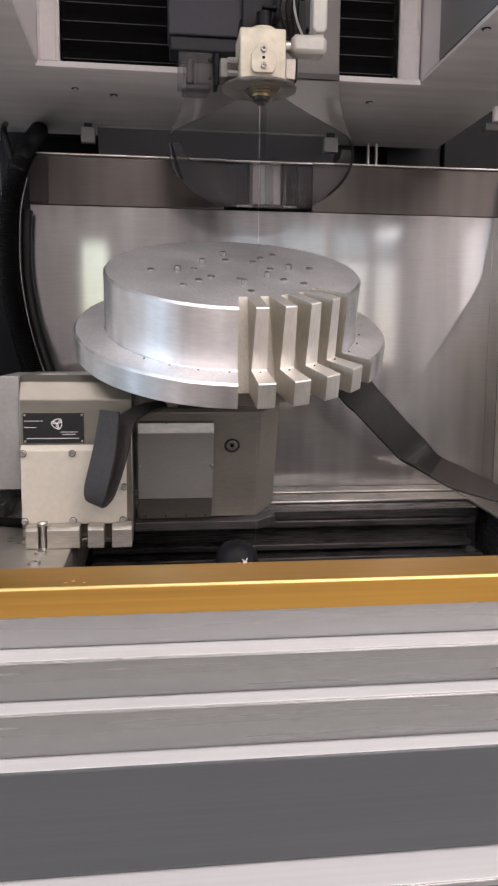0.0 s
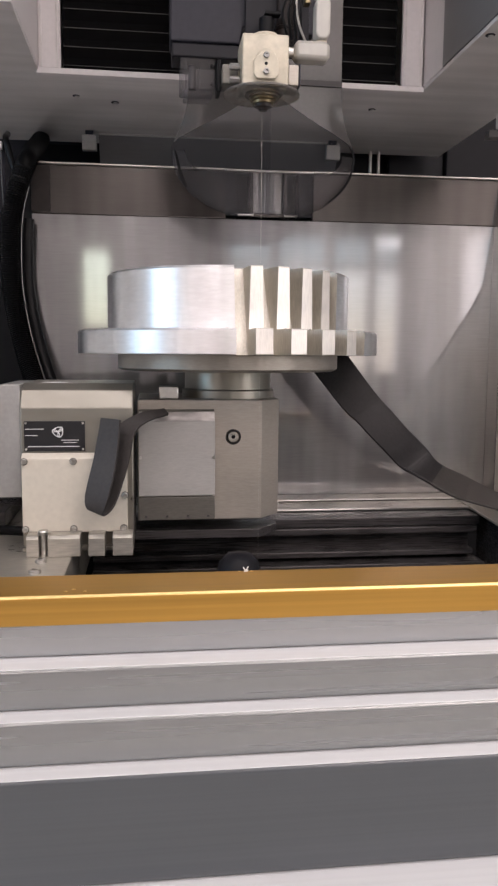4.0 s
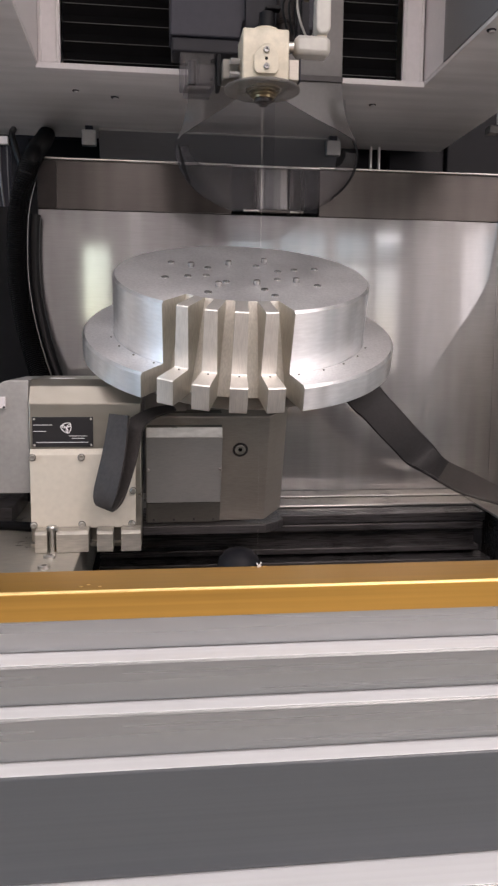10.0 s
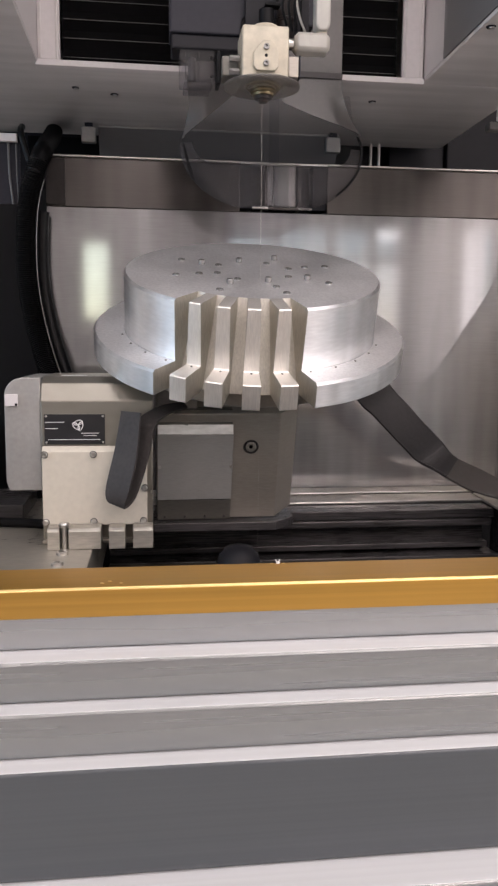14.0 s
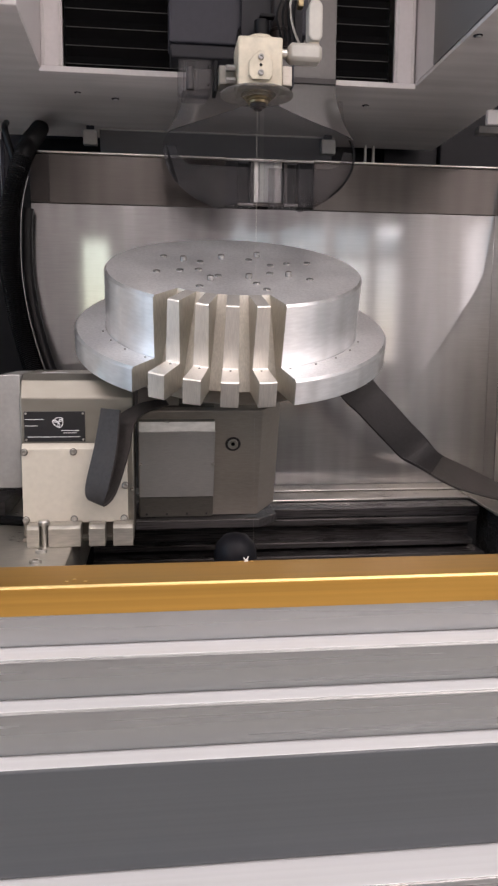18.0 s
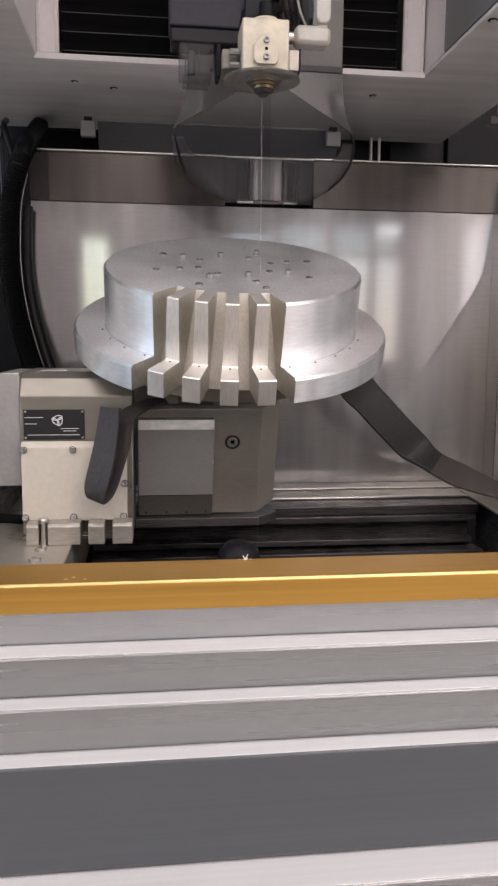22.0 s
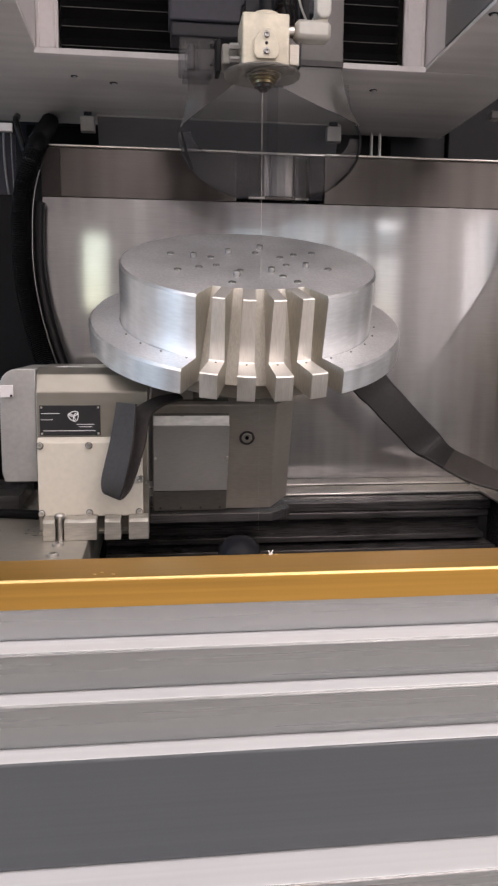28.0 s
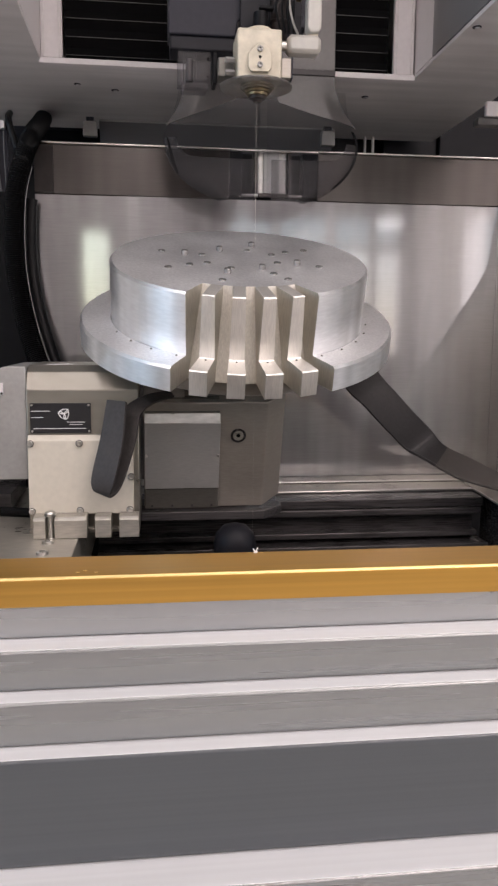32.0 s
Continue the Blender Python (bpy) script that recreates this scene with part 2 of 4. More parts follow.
def film_material(name, clear, color, rough, low, high, spec=0.5):
    m = bpy.data.materials.new(name)
    m.use_nodes = True
    n, link = m.node_tree.nodes, m.node_tree.links.new
    n.remove(n["Principled BSDF"])
    tr, gl, mx = n.new("ShaderNodeBsdfTransparent"), n.new("ShaderNodeBsdfPrincipled"), n.new("ShaderNodeMixShader")
    tr.inputs[0].default_value = clear
    gl.inputs["Base Color"].default_value = color
    gl.inputs["Roughness"].default_value, gl.inputs["Specular IOR Level"].default_value = rough, spec
    wide = n.new("ShaderNodeTexNoise")
    wide.inputs["Scale"].default_value = 9
    rr = n.new("ShaderNodeMapRange")
    rr.inputs[3].default_value, rr.inputs[4].default_value = low, high
    link(wide.outputs[0], rr.inputs[0])
    link(rr.outputs[0], mx.inputs[0])
    link(tr.outputs[0], mx.inputs[1])
    link(gl.outputs[0], mx.inputs[2])
    link(mx.outputs[0], n["Material Output"].inputs[0])
    return m


M["film"] = film_material("smoked_film", (0.94, 0.94, 0.95, 1), (0.10, 0.10, 0.10, 1), 0.2, 0.012, 0.03, 0.25)
M["grey_film"] = film_material("grey_translucent_film", (0.76, 0.755, 0.76, 1), (0.24, 0.23, 0.225, 1), 0.5, 0.10, 0.15, 0.1)
M["acrylic"] = film_material("clear_acrylic", (0.82, 0.82, 0.84, 1), (0.13, 0.125, 0.125, 1), 0.2, 0.12, 0.22)
M["frosted"] = film_material("frosted_plastic", (0.78, 0.77, 0.76, 1), (0.33, 0.32, 0.305, 1), 0.4, 0.15, 0.27)
TANK, COLUMN = [], []                      # what rides with the tank, what rides with the column


# ---- building helpers ----
def thing(name, x, y, z, label, category, ride=None, kind="", group=""):
    ob = new(name)
    ob.location = (x, y, z + Z0)
    tagged(ob, label, category, group, kind)
    if ride is not None:
        ride.append(ob)
    return ob


def part(name, bm, mat, parent, label="", angle=35, local=False, second=None):
    """One mesh under a thing or part; its corners are in machine space, or in the thing's own with local."""
    bmesh.ops.recalc_face_normals(bm, faces=bm.faces[:])
    chain, off = parent, Vector((0, 0, 0))
    while chain:
        off += chain.location
        chain = chain.parent
    shift = Vector((0, 0, 0)) if local else Vector((0, 0, Z0)) - off
    lo = [min(v.co[i] for v in bm.verts) for i in range(3)]
    hi = [max(v.co[i] for v in bm.verts) for i in range(3)]
    mid = Vector([(a + b) / 2 for a, b in zip(lo, hi)])
    for v in bm.verts:
        v.co -= mid
    me = bpy.data.meshes.new(name)
    uv = bm.loops.layers.uv.new("grain")
    for fc in bm.faces:
        for lp in fc.loops:
            lp[uv].uv = (lp.vert.co.z, lp.vert.co.x)
    soft = [fc.smooth for fc in bm.faces]
    bm.to_mesh(me)
    bm.free()
    me.set_sharp_from_angle(angle=radians(angle))
    me.polygons.foreach_set("use_smooth", soft)
    me.materials.append(M[mat])
    if second:
        me.materials.append(M[second])
    ob = new(name, me)
    ob.location = mid + shift
    ob.parent = parent
    if label:
        ob["label"] = label
    return ob


def box(x0, x1, y0, y1, z0, z1, bevel=0.0, bm=None, seg=2):
    own = bmesh.new()
    bmesh.ops.create_cube(own, size=1)
    for v in own.verts:
        v.co = Vector(((x0 + x1) / 2 + v.co.x * (x1 - x0), (y0 + y1) / 2 + v.co.y * (y1 - y0), (z0 + z1) / 2 + v.co.z * (z1 - z0)))
    if bevel:
        bmesh.ops.bevel(own, geom=own.edges[:], offset=bevel, segments=seg, profile=0.5, affect="EDGES")
        own.normal_update()
        for fc in own.faces:
            fc.smooth = max(abs(c) for c in fc.normal) < 0.999
    return merged(bm, own)


def rounded(own):
    """Shade the faces of a curved body smoothly."""
    for fc in own.faces:
        fc.smooth = True
    return own


def merged(bm, own):
    if bm is None:
        return own
    me = bpy.data.meshes.new("tmp")
    own.to_mesh(me)
    own.free()
    bm.from_mesh(me)
    bpy.data.meshes.remove(me)
    return bm


def prism(points, axis, a, b, bevel=0.0, bm=None):
    """A polygon swept along an axis: points are the other two coordinates in the order x, y, z."""
    own = bmesh.new()
    def at(p, w):
        c = list(p)
        c.insert(axis, w)
        return own.verts.new(c)
    lo, hi = [at(p, a) for p in points], [at(p, b) for p in points]
    own.faces.new(lo)
    own.faces.new(hi)
    for i in range(len(points)):
        j = (i + 1) % len(points)
        own.faces.new((lo[i], lo[j], hi[j], hi[i]))
    bmesh.ops.recalc_face_normals(own, faces=own.faces[:])
    if bevel:
        bmesh.ops.bevel(own, geom=own.edges[:], offset=bevel, segments=2, profile=0.5, affect="EDGES")
    return merged(bm, own)


def lathe(profile, cx, cy, cz, axis=2, n=32, bm=None):
    """A profile of (radius, height) turned about an axis through a centre."""
    own = bmesh.new()
    rings = []
    for r, h in profile:
        ring = []
        for i in range(n):
            a = 2 * math.pi * i / n
            u, v = r * math.cos(a), r * math.sin(a)
            co = {2: (cx + u, cy + v, cz + h), 1: (cx + u, cy + h, cz + v), 0: (cx + h, cy + u, cz + v)}[axis]
            ring.append(own.verts.new(co))
        rings.append(ring)
    for p, q in zip(rings, rings[1:]):
        for i in range(n):
            j = (i + 1) % n
            own.faces.new((p[i], p[j], q[j], q[i]))
    own.faces.new(rings[0])
    own.faces.new(rings[-1])
    return merged(bm, rounded(own))


def rod(r, h, cx, cy, cz, axis=2, n=24, ch=0.0, bm=None):
    ch = ch or r * 0.12
    return lathe([(r - ch, 0), (r, ch), (r, h - ch), (r - ch, h)], cx, cy, cz, axis, n, bm)


def even(path, step):
    """The same path in equal steps."""
    out, rest = [Vector(path[0])], 0.0
    for a, b in zip(path, path[1:]):
        a, b = Vector(a), Vector(b)
        d = (b - a).length
        at = step - rest
        while at <= d:
            out.append(a + (b - a) * (at / d))
            at += step
        rest = d - (at - step)
    return out


def band(edge_a, edge_b, thick):
    """A flat belt between two edges."""
    own = bmesh.new()
    rows = []
    for i, (p, q) in enumerate(zip(edge_a, edge_b)):
        n = min(i + 1, len(edge_a) - 1)
        m = max(i - 1, 0)
        nr = (edge_a[n] - edge_a[m]).cross(q - p).normalized() * thick / 2
        rows.append([own.verts.new(c) for c in (p + nr, p - nr, q - nr, q + nr)])
    for a, b in zip(rows, rows[1:]):
        for i in range(4):
            j = (i + 1) % 4
            own.faces.new((a[i], a[j], b[j], b[i]))
    own.faces.new(rows[0])
    own.faces.new(rows[-1])
    return rounded(own)


def smooth_path(pts, steps=8):
    """Points through the given ones, by Catmull-Rom."""
    P = [Vector(p) for p in pts]
    P = [P[0] * 2 - P[1], *P, P[-1] * 2 - P[-2]]
    out = []
    for i in range(1, len(P) - 2):
        for k in range(steps):
            t = k / steps
            a, b, c, d = P[i - 1:i + 3]
            out.append(0.5 * (2 * b + (c - a) * t + (2 * a - 5 * b + 4 * c - d) * t * t + (3 * b - a - 3 * c + d) * t ** 3))
    out.append(P[-2])
    return out


def tube(path, radius, n=12, bm=None, radii=None):
    own = bmesh.new()
    pts = [Vector(p) for p in path]
    rings = []
    for i, p in enumerate(pts):
        d = (pts[min(i + 1, len(pts) - 1)] - pts[max(i - 1, 0)]).normalized()
        u = d.orthogonal().normalized() if i == 0 else (u - d * u.dot(d)).normalized()
        v = d.cross(u)
        r = radii[i] if radii else radius
        rings.append([own.verts.new(p + (u * math.cos(2 * math.pi * k / n) + v * math.sin(2 * math.pi * k / n)) * r) for k in range(n)])
    for a, b in zip(rings, rings[1:]):
        for i in range(n):
            j = (i + 1) % n
            own.faces.new((a[i], a[j], b[j], b[i]))
    own.faces.new(rings[0])
    own.faces.new(rings[-1])
    return merged(bm, rounded(own))


def socket_screw(r, x, y, z, parent, axis=1, mat="screw", name="screw", out=-1):
    """A cap screw with a hexagon socket; its head faces along the axis, by out."""
    h = r * 0.9 * out
    bm = lathe([(r * 0.98, 0), (r, h * 0.2), (r, h * 0.85), (r * 0.85, h), (r * 0.5, h), (r * 0.45, h * 0.35), (0.0001, h * 0.35)], x, y, z, axis, 18)
    return part(name, bm, mat, parent)


# ---- the hall round the machine ----
hall = thing("floor", 0, 0, -Z0, "grey concrete hall floor", "floor", kind="structure")
part("slab", box(-3.2, 3.2, -6, 2.6, -Z0 - 0.2, -Z0), "concrete", hall)
wl = thing("wall_left", -3.1, -1.7, 0, "light painted hall wall, out of view, with a window opening added for light", "wall", kind="structure")
part("wall_low", box(-3.2, -3.0, -6, 2.6, -Z0, -0.15), "wall", wl)
part("wall_high", box(-3.2, -3.0, -6, 2.6, 1.25, 2.25), "wall", wl)
part("wall_front", box(-3.2, -3.0, 0.5, 2.6, -0.15, 1.25), "wall", wl)
part("wall_back", box(-3.2, -3.0, -6, -1.1, -0.15, 1.25), "wall", wl)
for nm, a in (("wall_far", (-3.2, 3.2, 2.6, 2.8)),):
    w = thing(nm, (a[0] + a[1]) / 2, (a[2] + a[3]) / 2, -Z0, "light painted hall wall", "wall", kind="structure")
    part("wall_face", box(*a, -Z0, 2.25), "wall", w)
wb = thing("wall_behind", 0, -6.1, -Z0, "grey painted hall wall with two window openings", "wall", kind="structure")
part("wall_low", box(-3.2, 3.2, -6.2, -6, -Z0, -0.21), "wall_grey", wb)
part("wall_high", box(-3.2, 3.2, -6.2, -6, 1.31, 2.25), "wall_grey", wb)
for a, b in ((-3.2, -0.71), (-0.45, 0.88), (2.82, 3.2)):
    part("wall_pier", box(a, b, -6.2, -6, -0.21, 1.31), "wall_grey", wb)
part("wall_sill", box(-0.71, -0.45, -6.2, -6, -0.21, 0.29), "wall_grey", wb)
part("wall_head", box(-0.71, -0.45, -6.2, -6, 1.09, 1.31), "wall_grey", wb)
# unseen bars, added to break the window's reflection into streaks
for mx in (1.36, 1.98, 2.46):
    part("added_mullion", box(mx - 0.045, mx + 0.045, -5.96, -5.90, -0.21, 1.31), "wall_grey", wb)
part("added_transom", box(0.88, 2.82, -5.955, -5.90, 0.93, 0.99), "wall_grey", wb)
wr = thing("wall_right", 3.1, -1.7, -Z0, "light painted hall wall, out of view, with a window opening added for light", "wall", kind="structure")
part("wall_low", box(3.0, 3.2, -6, 2.6, -Z0, -0.16), "wall", wr)
part("wall_high", box(3.0, 3.2, -6, 2.6, 1.16, 2.25), "wall", wr)
part("wall_front", box(3.0, 3.2, -0.9, 2.6, -0.16, 1.16), "wall", wr)
part("wall_pier", box(3.0, 3.2, -4.0, -2.3, -0.16, 1.16), "wall", wr)
part("wall_back", box(3.0, 3.2, -6, -4.6, -0.16, 1.16), "wall", wr)
part("wall_sill", box(3.0, 3.2, -4.6, -4.0, -0.16, 0.1), "wall", wr)
part("wall_head", box(3.0, 3.2, -4.6, -4.0, 1.1, 1.16), "wall", wr)
cl = thing("ceiling", 0, 0, 2.25, "light hall ceiling", "ceiling", kind="structure")
part("ceiling_slab", box(-3.2, 3.2, -6.2, 2.8, 2.25, 2.4), "wall", cl)

# housing and hangers for the added lamp, out of view
wk = thing("added_work_light", 0.30, 0.44, 0.60, "slim unseen light bar added over the machine door", "lamp")
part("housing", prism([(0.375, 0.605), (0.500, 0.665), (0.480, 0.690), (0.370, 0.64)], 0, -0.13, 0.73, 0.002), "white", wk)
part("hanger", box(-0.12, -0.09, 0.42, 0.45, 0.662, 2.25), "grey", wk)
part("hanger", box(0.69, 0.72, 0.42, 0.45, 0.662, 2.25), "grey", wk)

# ---- the work tank ----
back = thing("wall_tank_back", 0.2, 1.3725, -0.33, "brushed stainless steel back wall of the work tank", "tank wall", TANK, "structure")
part("lower_sheet", box(-0.196, 0.612, 1.3725, 1.377, -0.33, 0.2290, 0.0004), "steel", back)
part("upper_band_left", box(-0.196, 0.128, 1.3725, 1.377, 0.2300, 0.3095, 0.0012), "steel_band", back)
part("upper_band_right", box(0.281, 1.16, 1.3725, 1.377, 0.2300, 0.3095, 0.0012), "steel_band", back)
part("top_rim_left", box(-0.196, 0.128, 1.366, 1.382, 0.3095, 0.3125, 0.001), "screw", back)
part("top_rim_right", box(0.281, 1.16, 1.366, 1.382, 0.3095, 0.3125, 0.001), "screw", back)
part("side_strip", box(0.6123, 0.6335, 1.3725, 1.377, -0.33, 0.2290, 0.0004), "steel", back)
part("dark_strip", box(-0.196, -0.165, 1.369, 1.3723, 0.2320, 0.307, 0.0005), "pipe_brown", back)
# slot for the lower arm
gate = thing("sealing_gate", 0.204, 1.39, 0.235, "steel sealing gate in a dark slot of the tank wall", "gate", TANK)
part("slot_back", box(0.128, 0.281, 1.42, 1.424, 0.225, 0.315), "black", gate)
part("slider", box(0.1775, 0.2285, 1.385, 1.40, 0.238, 0.312, 0.002), "screw", gate, "bright slider plate")
part("slider_panel", box(0.187, 0.2145, 1.3815, 1.3848, 0.2425, 0.311, 0.0008), "cast", gate)
part("top_bar", box(0.1285, 0.2805, 1.3675, 1.3745, 0.3085, 0.3120, 0.0008), "screw", gate)
part("slider_edge", box(0.171, 0.1765, 1.375, 1.40, 0.236, 0.312, 0.001), "steel_band", gate)
part("slider_edge", box(0.2295, 0.235, 1.375, 1.40, 0.236, 0.312, 0.001), "steel_band", gate)
part("cheek_plate", box(0.128, 0.150, 1.378, 1.41, 0.236, 0.312, 0.001), "panel_blue", gate)
part("cheek_plate", box(0.256, 0.281, 1.378, 1.41, 0.236, 0.312, 0.001), "panel_blue", gate)
part("hinge_bar", rod(0.0024, 0.033, 0.149, 1.3695, 0.2365, 0), "screw", gate)
part("hinge_bar", rod(0.0024, 0.033, 0.220, 1.3695, 0.2365, 0), "screw", gate)
part("hinge_plate", box(0.176, 0.230, 1.3665, 1.372, 0.2335, 0.240, 0.001), "steel_band", gate)

sides = thing("wall_tank_side", -0.3, 1.0, -0.6, "dark side wall of the work tank", "tank wall", TANK, "structure")
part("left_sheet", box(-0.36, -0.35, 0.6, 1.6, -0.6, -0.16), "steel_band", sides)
part("right_sheet", prism([(1.3720, -0.6), (1.3720, 0.300), (1.335, 0.300), (1.288, 0.134), (1.245, 0.098), (1.063, -0.012), (0.993, -0.053), (0.60, -0.2), (0.60, -0.6)], 0, 0.634, 0.637), "liner", sides)
part("right_hem", tube([(0.6355, 1.335, 0.300), (0.6355, 1.288, 0.134), (0.6355, 1.245, 0.098), (0.6355, 1.063, -0.012), (0.6355, 0.993, -0.053), (0.6355, 0.60, -0.2)], 0.0035, 8), "screw", sides, "bright rolled edge")
part("rear_sheet", box(-0.36, 1.17, 1.6, 1.61, -0.6, 0.30), "black", sides)
part("tank_floor", box(-0.36, 1.17, 0.59, 1.6, -0.61, -0.6), "black", sides)
part("front_sheet", box(-0.36, 1.17, 0.583, 0.59, -0.61, -0.19), "liner", sides)

base = thing("machine_base", 0.4, 1.0, -Z0, "grey painted machine base under the work tank", "machine base", kind="structure")
part("plinth", box(-0.40, 1.21, 0.50, 1.68, -Z0, -Z0 + 0.08, 0.004), "dark_grey", base)
part("body", box(-0.37, 1.18, 0.47, 1.66, -Z0 + 0.081, -0.613, 0.006), "casing", base)
part("rear_frame", box(-0.70, 1.30, 1.80, 2.10, -Z0, 0.95, 0.006), "casing", base)

# gold sill and the stacked door sheets
sill = thing("tank_sill", 0.2, 0.557, -0.19, "gold anodised sill rail of the tank", "sill", TANK, "structure")
edge = [(0.5362 - 0.0032 * math.sin(q), -0.1697 + 0.0032 * math.cos(q)) for q in (math.pi / 16 * k for k in range(9))]
rail = rounded(prism([(0.533, -0.1876), *reversed(edge), (0.582, -0.1665), (0.582, -0.1876)], 0, -0.6, 1.0))
rail.normal_update()
# faces turned up and forward take the highlight colour
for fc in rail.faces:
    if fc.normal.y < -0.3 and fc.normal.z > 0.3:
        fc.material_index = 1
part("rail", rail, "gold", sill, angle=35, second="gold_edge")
chip = thing("metal_chip", 0.0707, 0.580, -0.1665, "small white chip lying on the gold sill", "chip", TANK)
part("flake", prism([(0.0695, 0.5785), (0.0722, 0.5790), (0.0730, 0.581), (0.0708, 0.580)], 2, -0.1664, -0.1652), "chip", chip)
part("curl", tube(smooth_path([(0.0690, 0.579, -0.1630), (0.0702, 0.578, -0.1645), (0.0712, 0.579, -0.1650), (0.0730, 0.580, -0.1625)], 4), 0.0004, 6), "chip", chip)

door = thing("tank_door", 0.2, 0.5, -0.4, "light grey stacked sheet metal door with bright rolled lips", "door", TANK, "structure")
STEPS = ((0.535, -0.1876, -0.2115, 0.5143), (0.5143, -0.2115, -0.2407, 0.4987), (0.4987, -0.2407, -0.2722, 0.4827), (0.4827, -0.2722, -0.3486, 0.4517), (0.4517, -0.3486, -0.44, 0.436))
BEND = 0.0030                              # radius of the bend at the head of a sheet
for k, (yf, zt, zb, yn) in enumerate(STEPS):
    head = [(yf + BEND - BEND * math.sin(q), zt - BEND + BEND * math.cos(q)) for q in (radians(30 + 10 * i) for i in range(6))] if k else []
    face = head + [(yf, zt - (BEND if k else 0.0)), (yf, zb + 0.0060), (yf + 0.0003, zb + 0.0040), (yf + 0.0009, zb + 0.0022), (yf + 0.0020, zb + 0.0007)]
    part("sheet", rounded(prism(face + [(y + 0.003, z) for y, z in reversed(face)], 0, -0.7, 1.1)), ("top_steel", "light_grey", "light_grey", "door_dark", "light_grey")[k], door, angle=50)
    # the ledge is sheet metal too; its lit look comes from the lip colour
    part("lip", rounded(prism([(yf + 0.012, zb), (yn + BEND * 0.55, zb), (yn + BEND * 0.46, zb - 0.0003), (yn + BEND * 0.52, zb - 0.0009), (yf + 0.012, zb - 0.0009)], 0, -0.7, 1.1)), "lip", door, "lip with the ceiling light put into its pale colour", angle=40)
part("bottom_sheet", box(-0.7, 1.1, 0.436, 0.440, -Z0 + 0.02, -0.4425), "light_grey", door)

# ---- work table ----
table = thing("work_table", 0.2, 1.1, -0.6, "dark steel work table frame with one bright ground rail", "table", TANK)
part("left_rail", box(-0.35, -0.099, 0.70, 1.30, -0.33, -0.2514, 0.002), "ground", table, "bright ground rail")
part("rear_ledge", box(-0.09, 0.56, 1.326, 1.368, -0.2573, -0.2533, 0.0008), "ground", table, "steel ledge along the tank wall")
part("rear_edge", box(-0.09, 0.536, 1.317, 1.3255, -0.2560, -0.2533, 0.0012), "screw", table, "bright steel edge")
part("rear_gutter", box(-0.09, 0.54, 1.255, 1.3165, -0.2600, -0.2565, 0.0008), "ground", table)
part("rear_edge", box(-0.09, 0.536, 1.243, 1.2545, -0.2590, -0.2548, 0.0015), "screw", table, "bright steel edge")
part("rear_rail", box(-0.09, 0.528, 1.190, 1.2425, -0.2730, -0.2590, 0.0015), "rail", table)
part("rail_step", box(-0.09, 0.522, 1.183, 1.240, -0.2845, -0.2738, 0.002), "rail", table)
part("rail_step", box(-0.09, 0.518, 1.188, 1.235, -0.3220, -0.3125, 0.002), "rail", table)
part("rail_step", box(-0.09, 0.530, 1.168, 1.230, -0.3420, -0.3290, 0.002), "rail", table)
part("rail_web", box(-0.09, 0.520, 1.215, 1.232, -0.3288, -0.2850), "rail", table)
part("side_ledge", prism([(0.5305, 1.236), (0.5205, 1.124), (0.5100, 1.00), (0.630, 1.00), (0.630, 1.30), (0.5375, 1.30)], 2, -0.2575, -0.2535, 0.0008), "ground", table, "steel ledge along the tank side")
part("side_wall", box(0.545, 0.60, 1.00, 1.24, -0.34, -0.2580, 0.002), "rail", table)
part("side_pin", rod(0.0028, 0.013, 0.5225, 1.194, -0.2715, 2, 10), "screw", table)
socket_screw(0.0026, 0.556, 1.262, -0.2535, table, axis=2, out=1)
part("leg", box(-0.34, -0.28, 0.75, 1.28, -0.6, -0.331), "dark_grey", table)
part("leg", box(0.50, 0.52, 1.195, 1.23, -0.6, -0.3425), "dark_grey", table)

part("side_bar", box(-0.34, -0.2085, 1.13, 1.27, -0.2512, -0.2280, 0.0015), "rail", table, "dark bar beside the drive")
gland = thing("rubber_cable", -0.22, 1.06, -0.255, "black rubber cable lying on the table rail", "cable", TANK)
part("lead", tube(smooth_path([(-0.168, 1.075, -0.2448), (-0.19, 1.085, -0.2448), (-0.23, 1.095, -0.2448), (-0.30, 1.11, -0.2448)], 5), 0.0065, 10), "black", gland)
for cx, cy, turn in ((-0.060, 0.541, 20), (-0.055, 0.545, 80), (-0.047, 0.540, 140), (0.0665, 0.579, 50), (0.0755, 0.579, 10)):
    fl = thing("swarf_flake", cx, cy, -0.1665, "tiny pale swarf flake lying on the gold sill", "chip", TANK, group="swarf flakes")
    part("flake", prism([(cx + 0.0015 * math.cos(radians(turn + q)), cy + 0.0010 * math.sin(radians(turn + q))) for q in (0, 90, 150, 250)], 2, -0.1663, -0.1658), "gold_edge", fl)

# ---- rotary tilting unit: the fixed drive ----
drive = thing("tilt_drive", -0.093, 1.05, -0.255, "nickel plated drive unit of a rotary tilting table", "rotary drive", TANK)
part("casing", prism([(1.000, -0.252), (1.000, -0.070), (1.010, -0.048), (1.03, -0.040), (1.15, -0.040), (1.15, -0.252)], 0, -0.163, -0.0235, 0.0015), "nickel", drive)
part("yoke_base", prism([(-0.0230, 1.060), (0.148, 1.060), (0.178, 1.094), (0.178, 1.19), (-0.0230, 1.19)], 2, -0.2555, -0.2435, 0.001), "rail", drive, "dark base of the yoke")
part("base_plate", box(-0.163, -0.0235, 0.9887, 1.15, -0.2513, -0.246, 0.001), "nickel", drive)
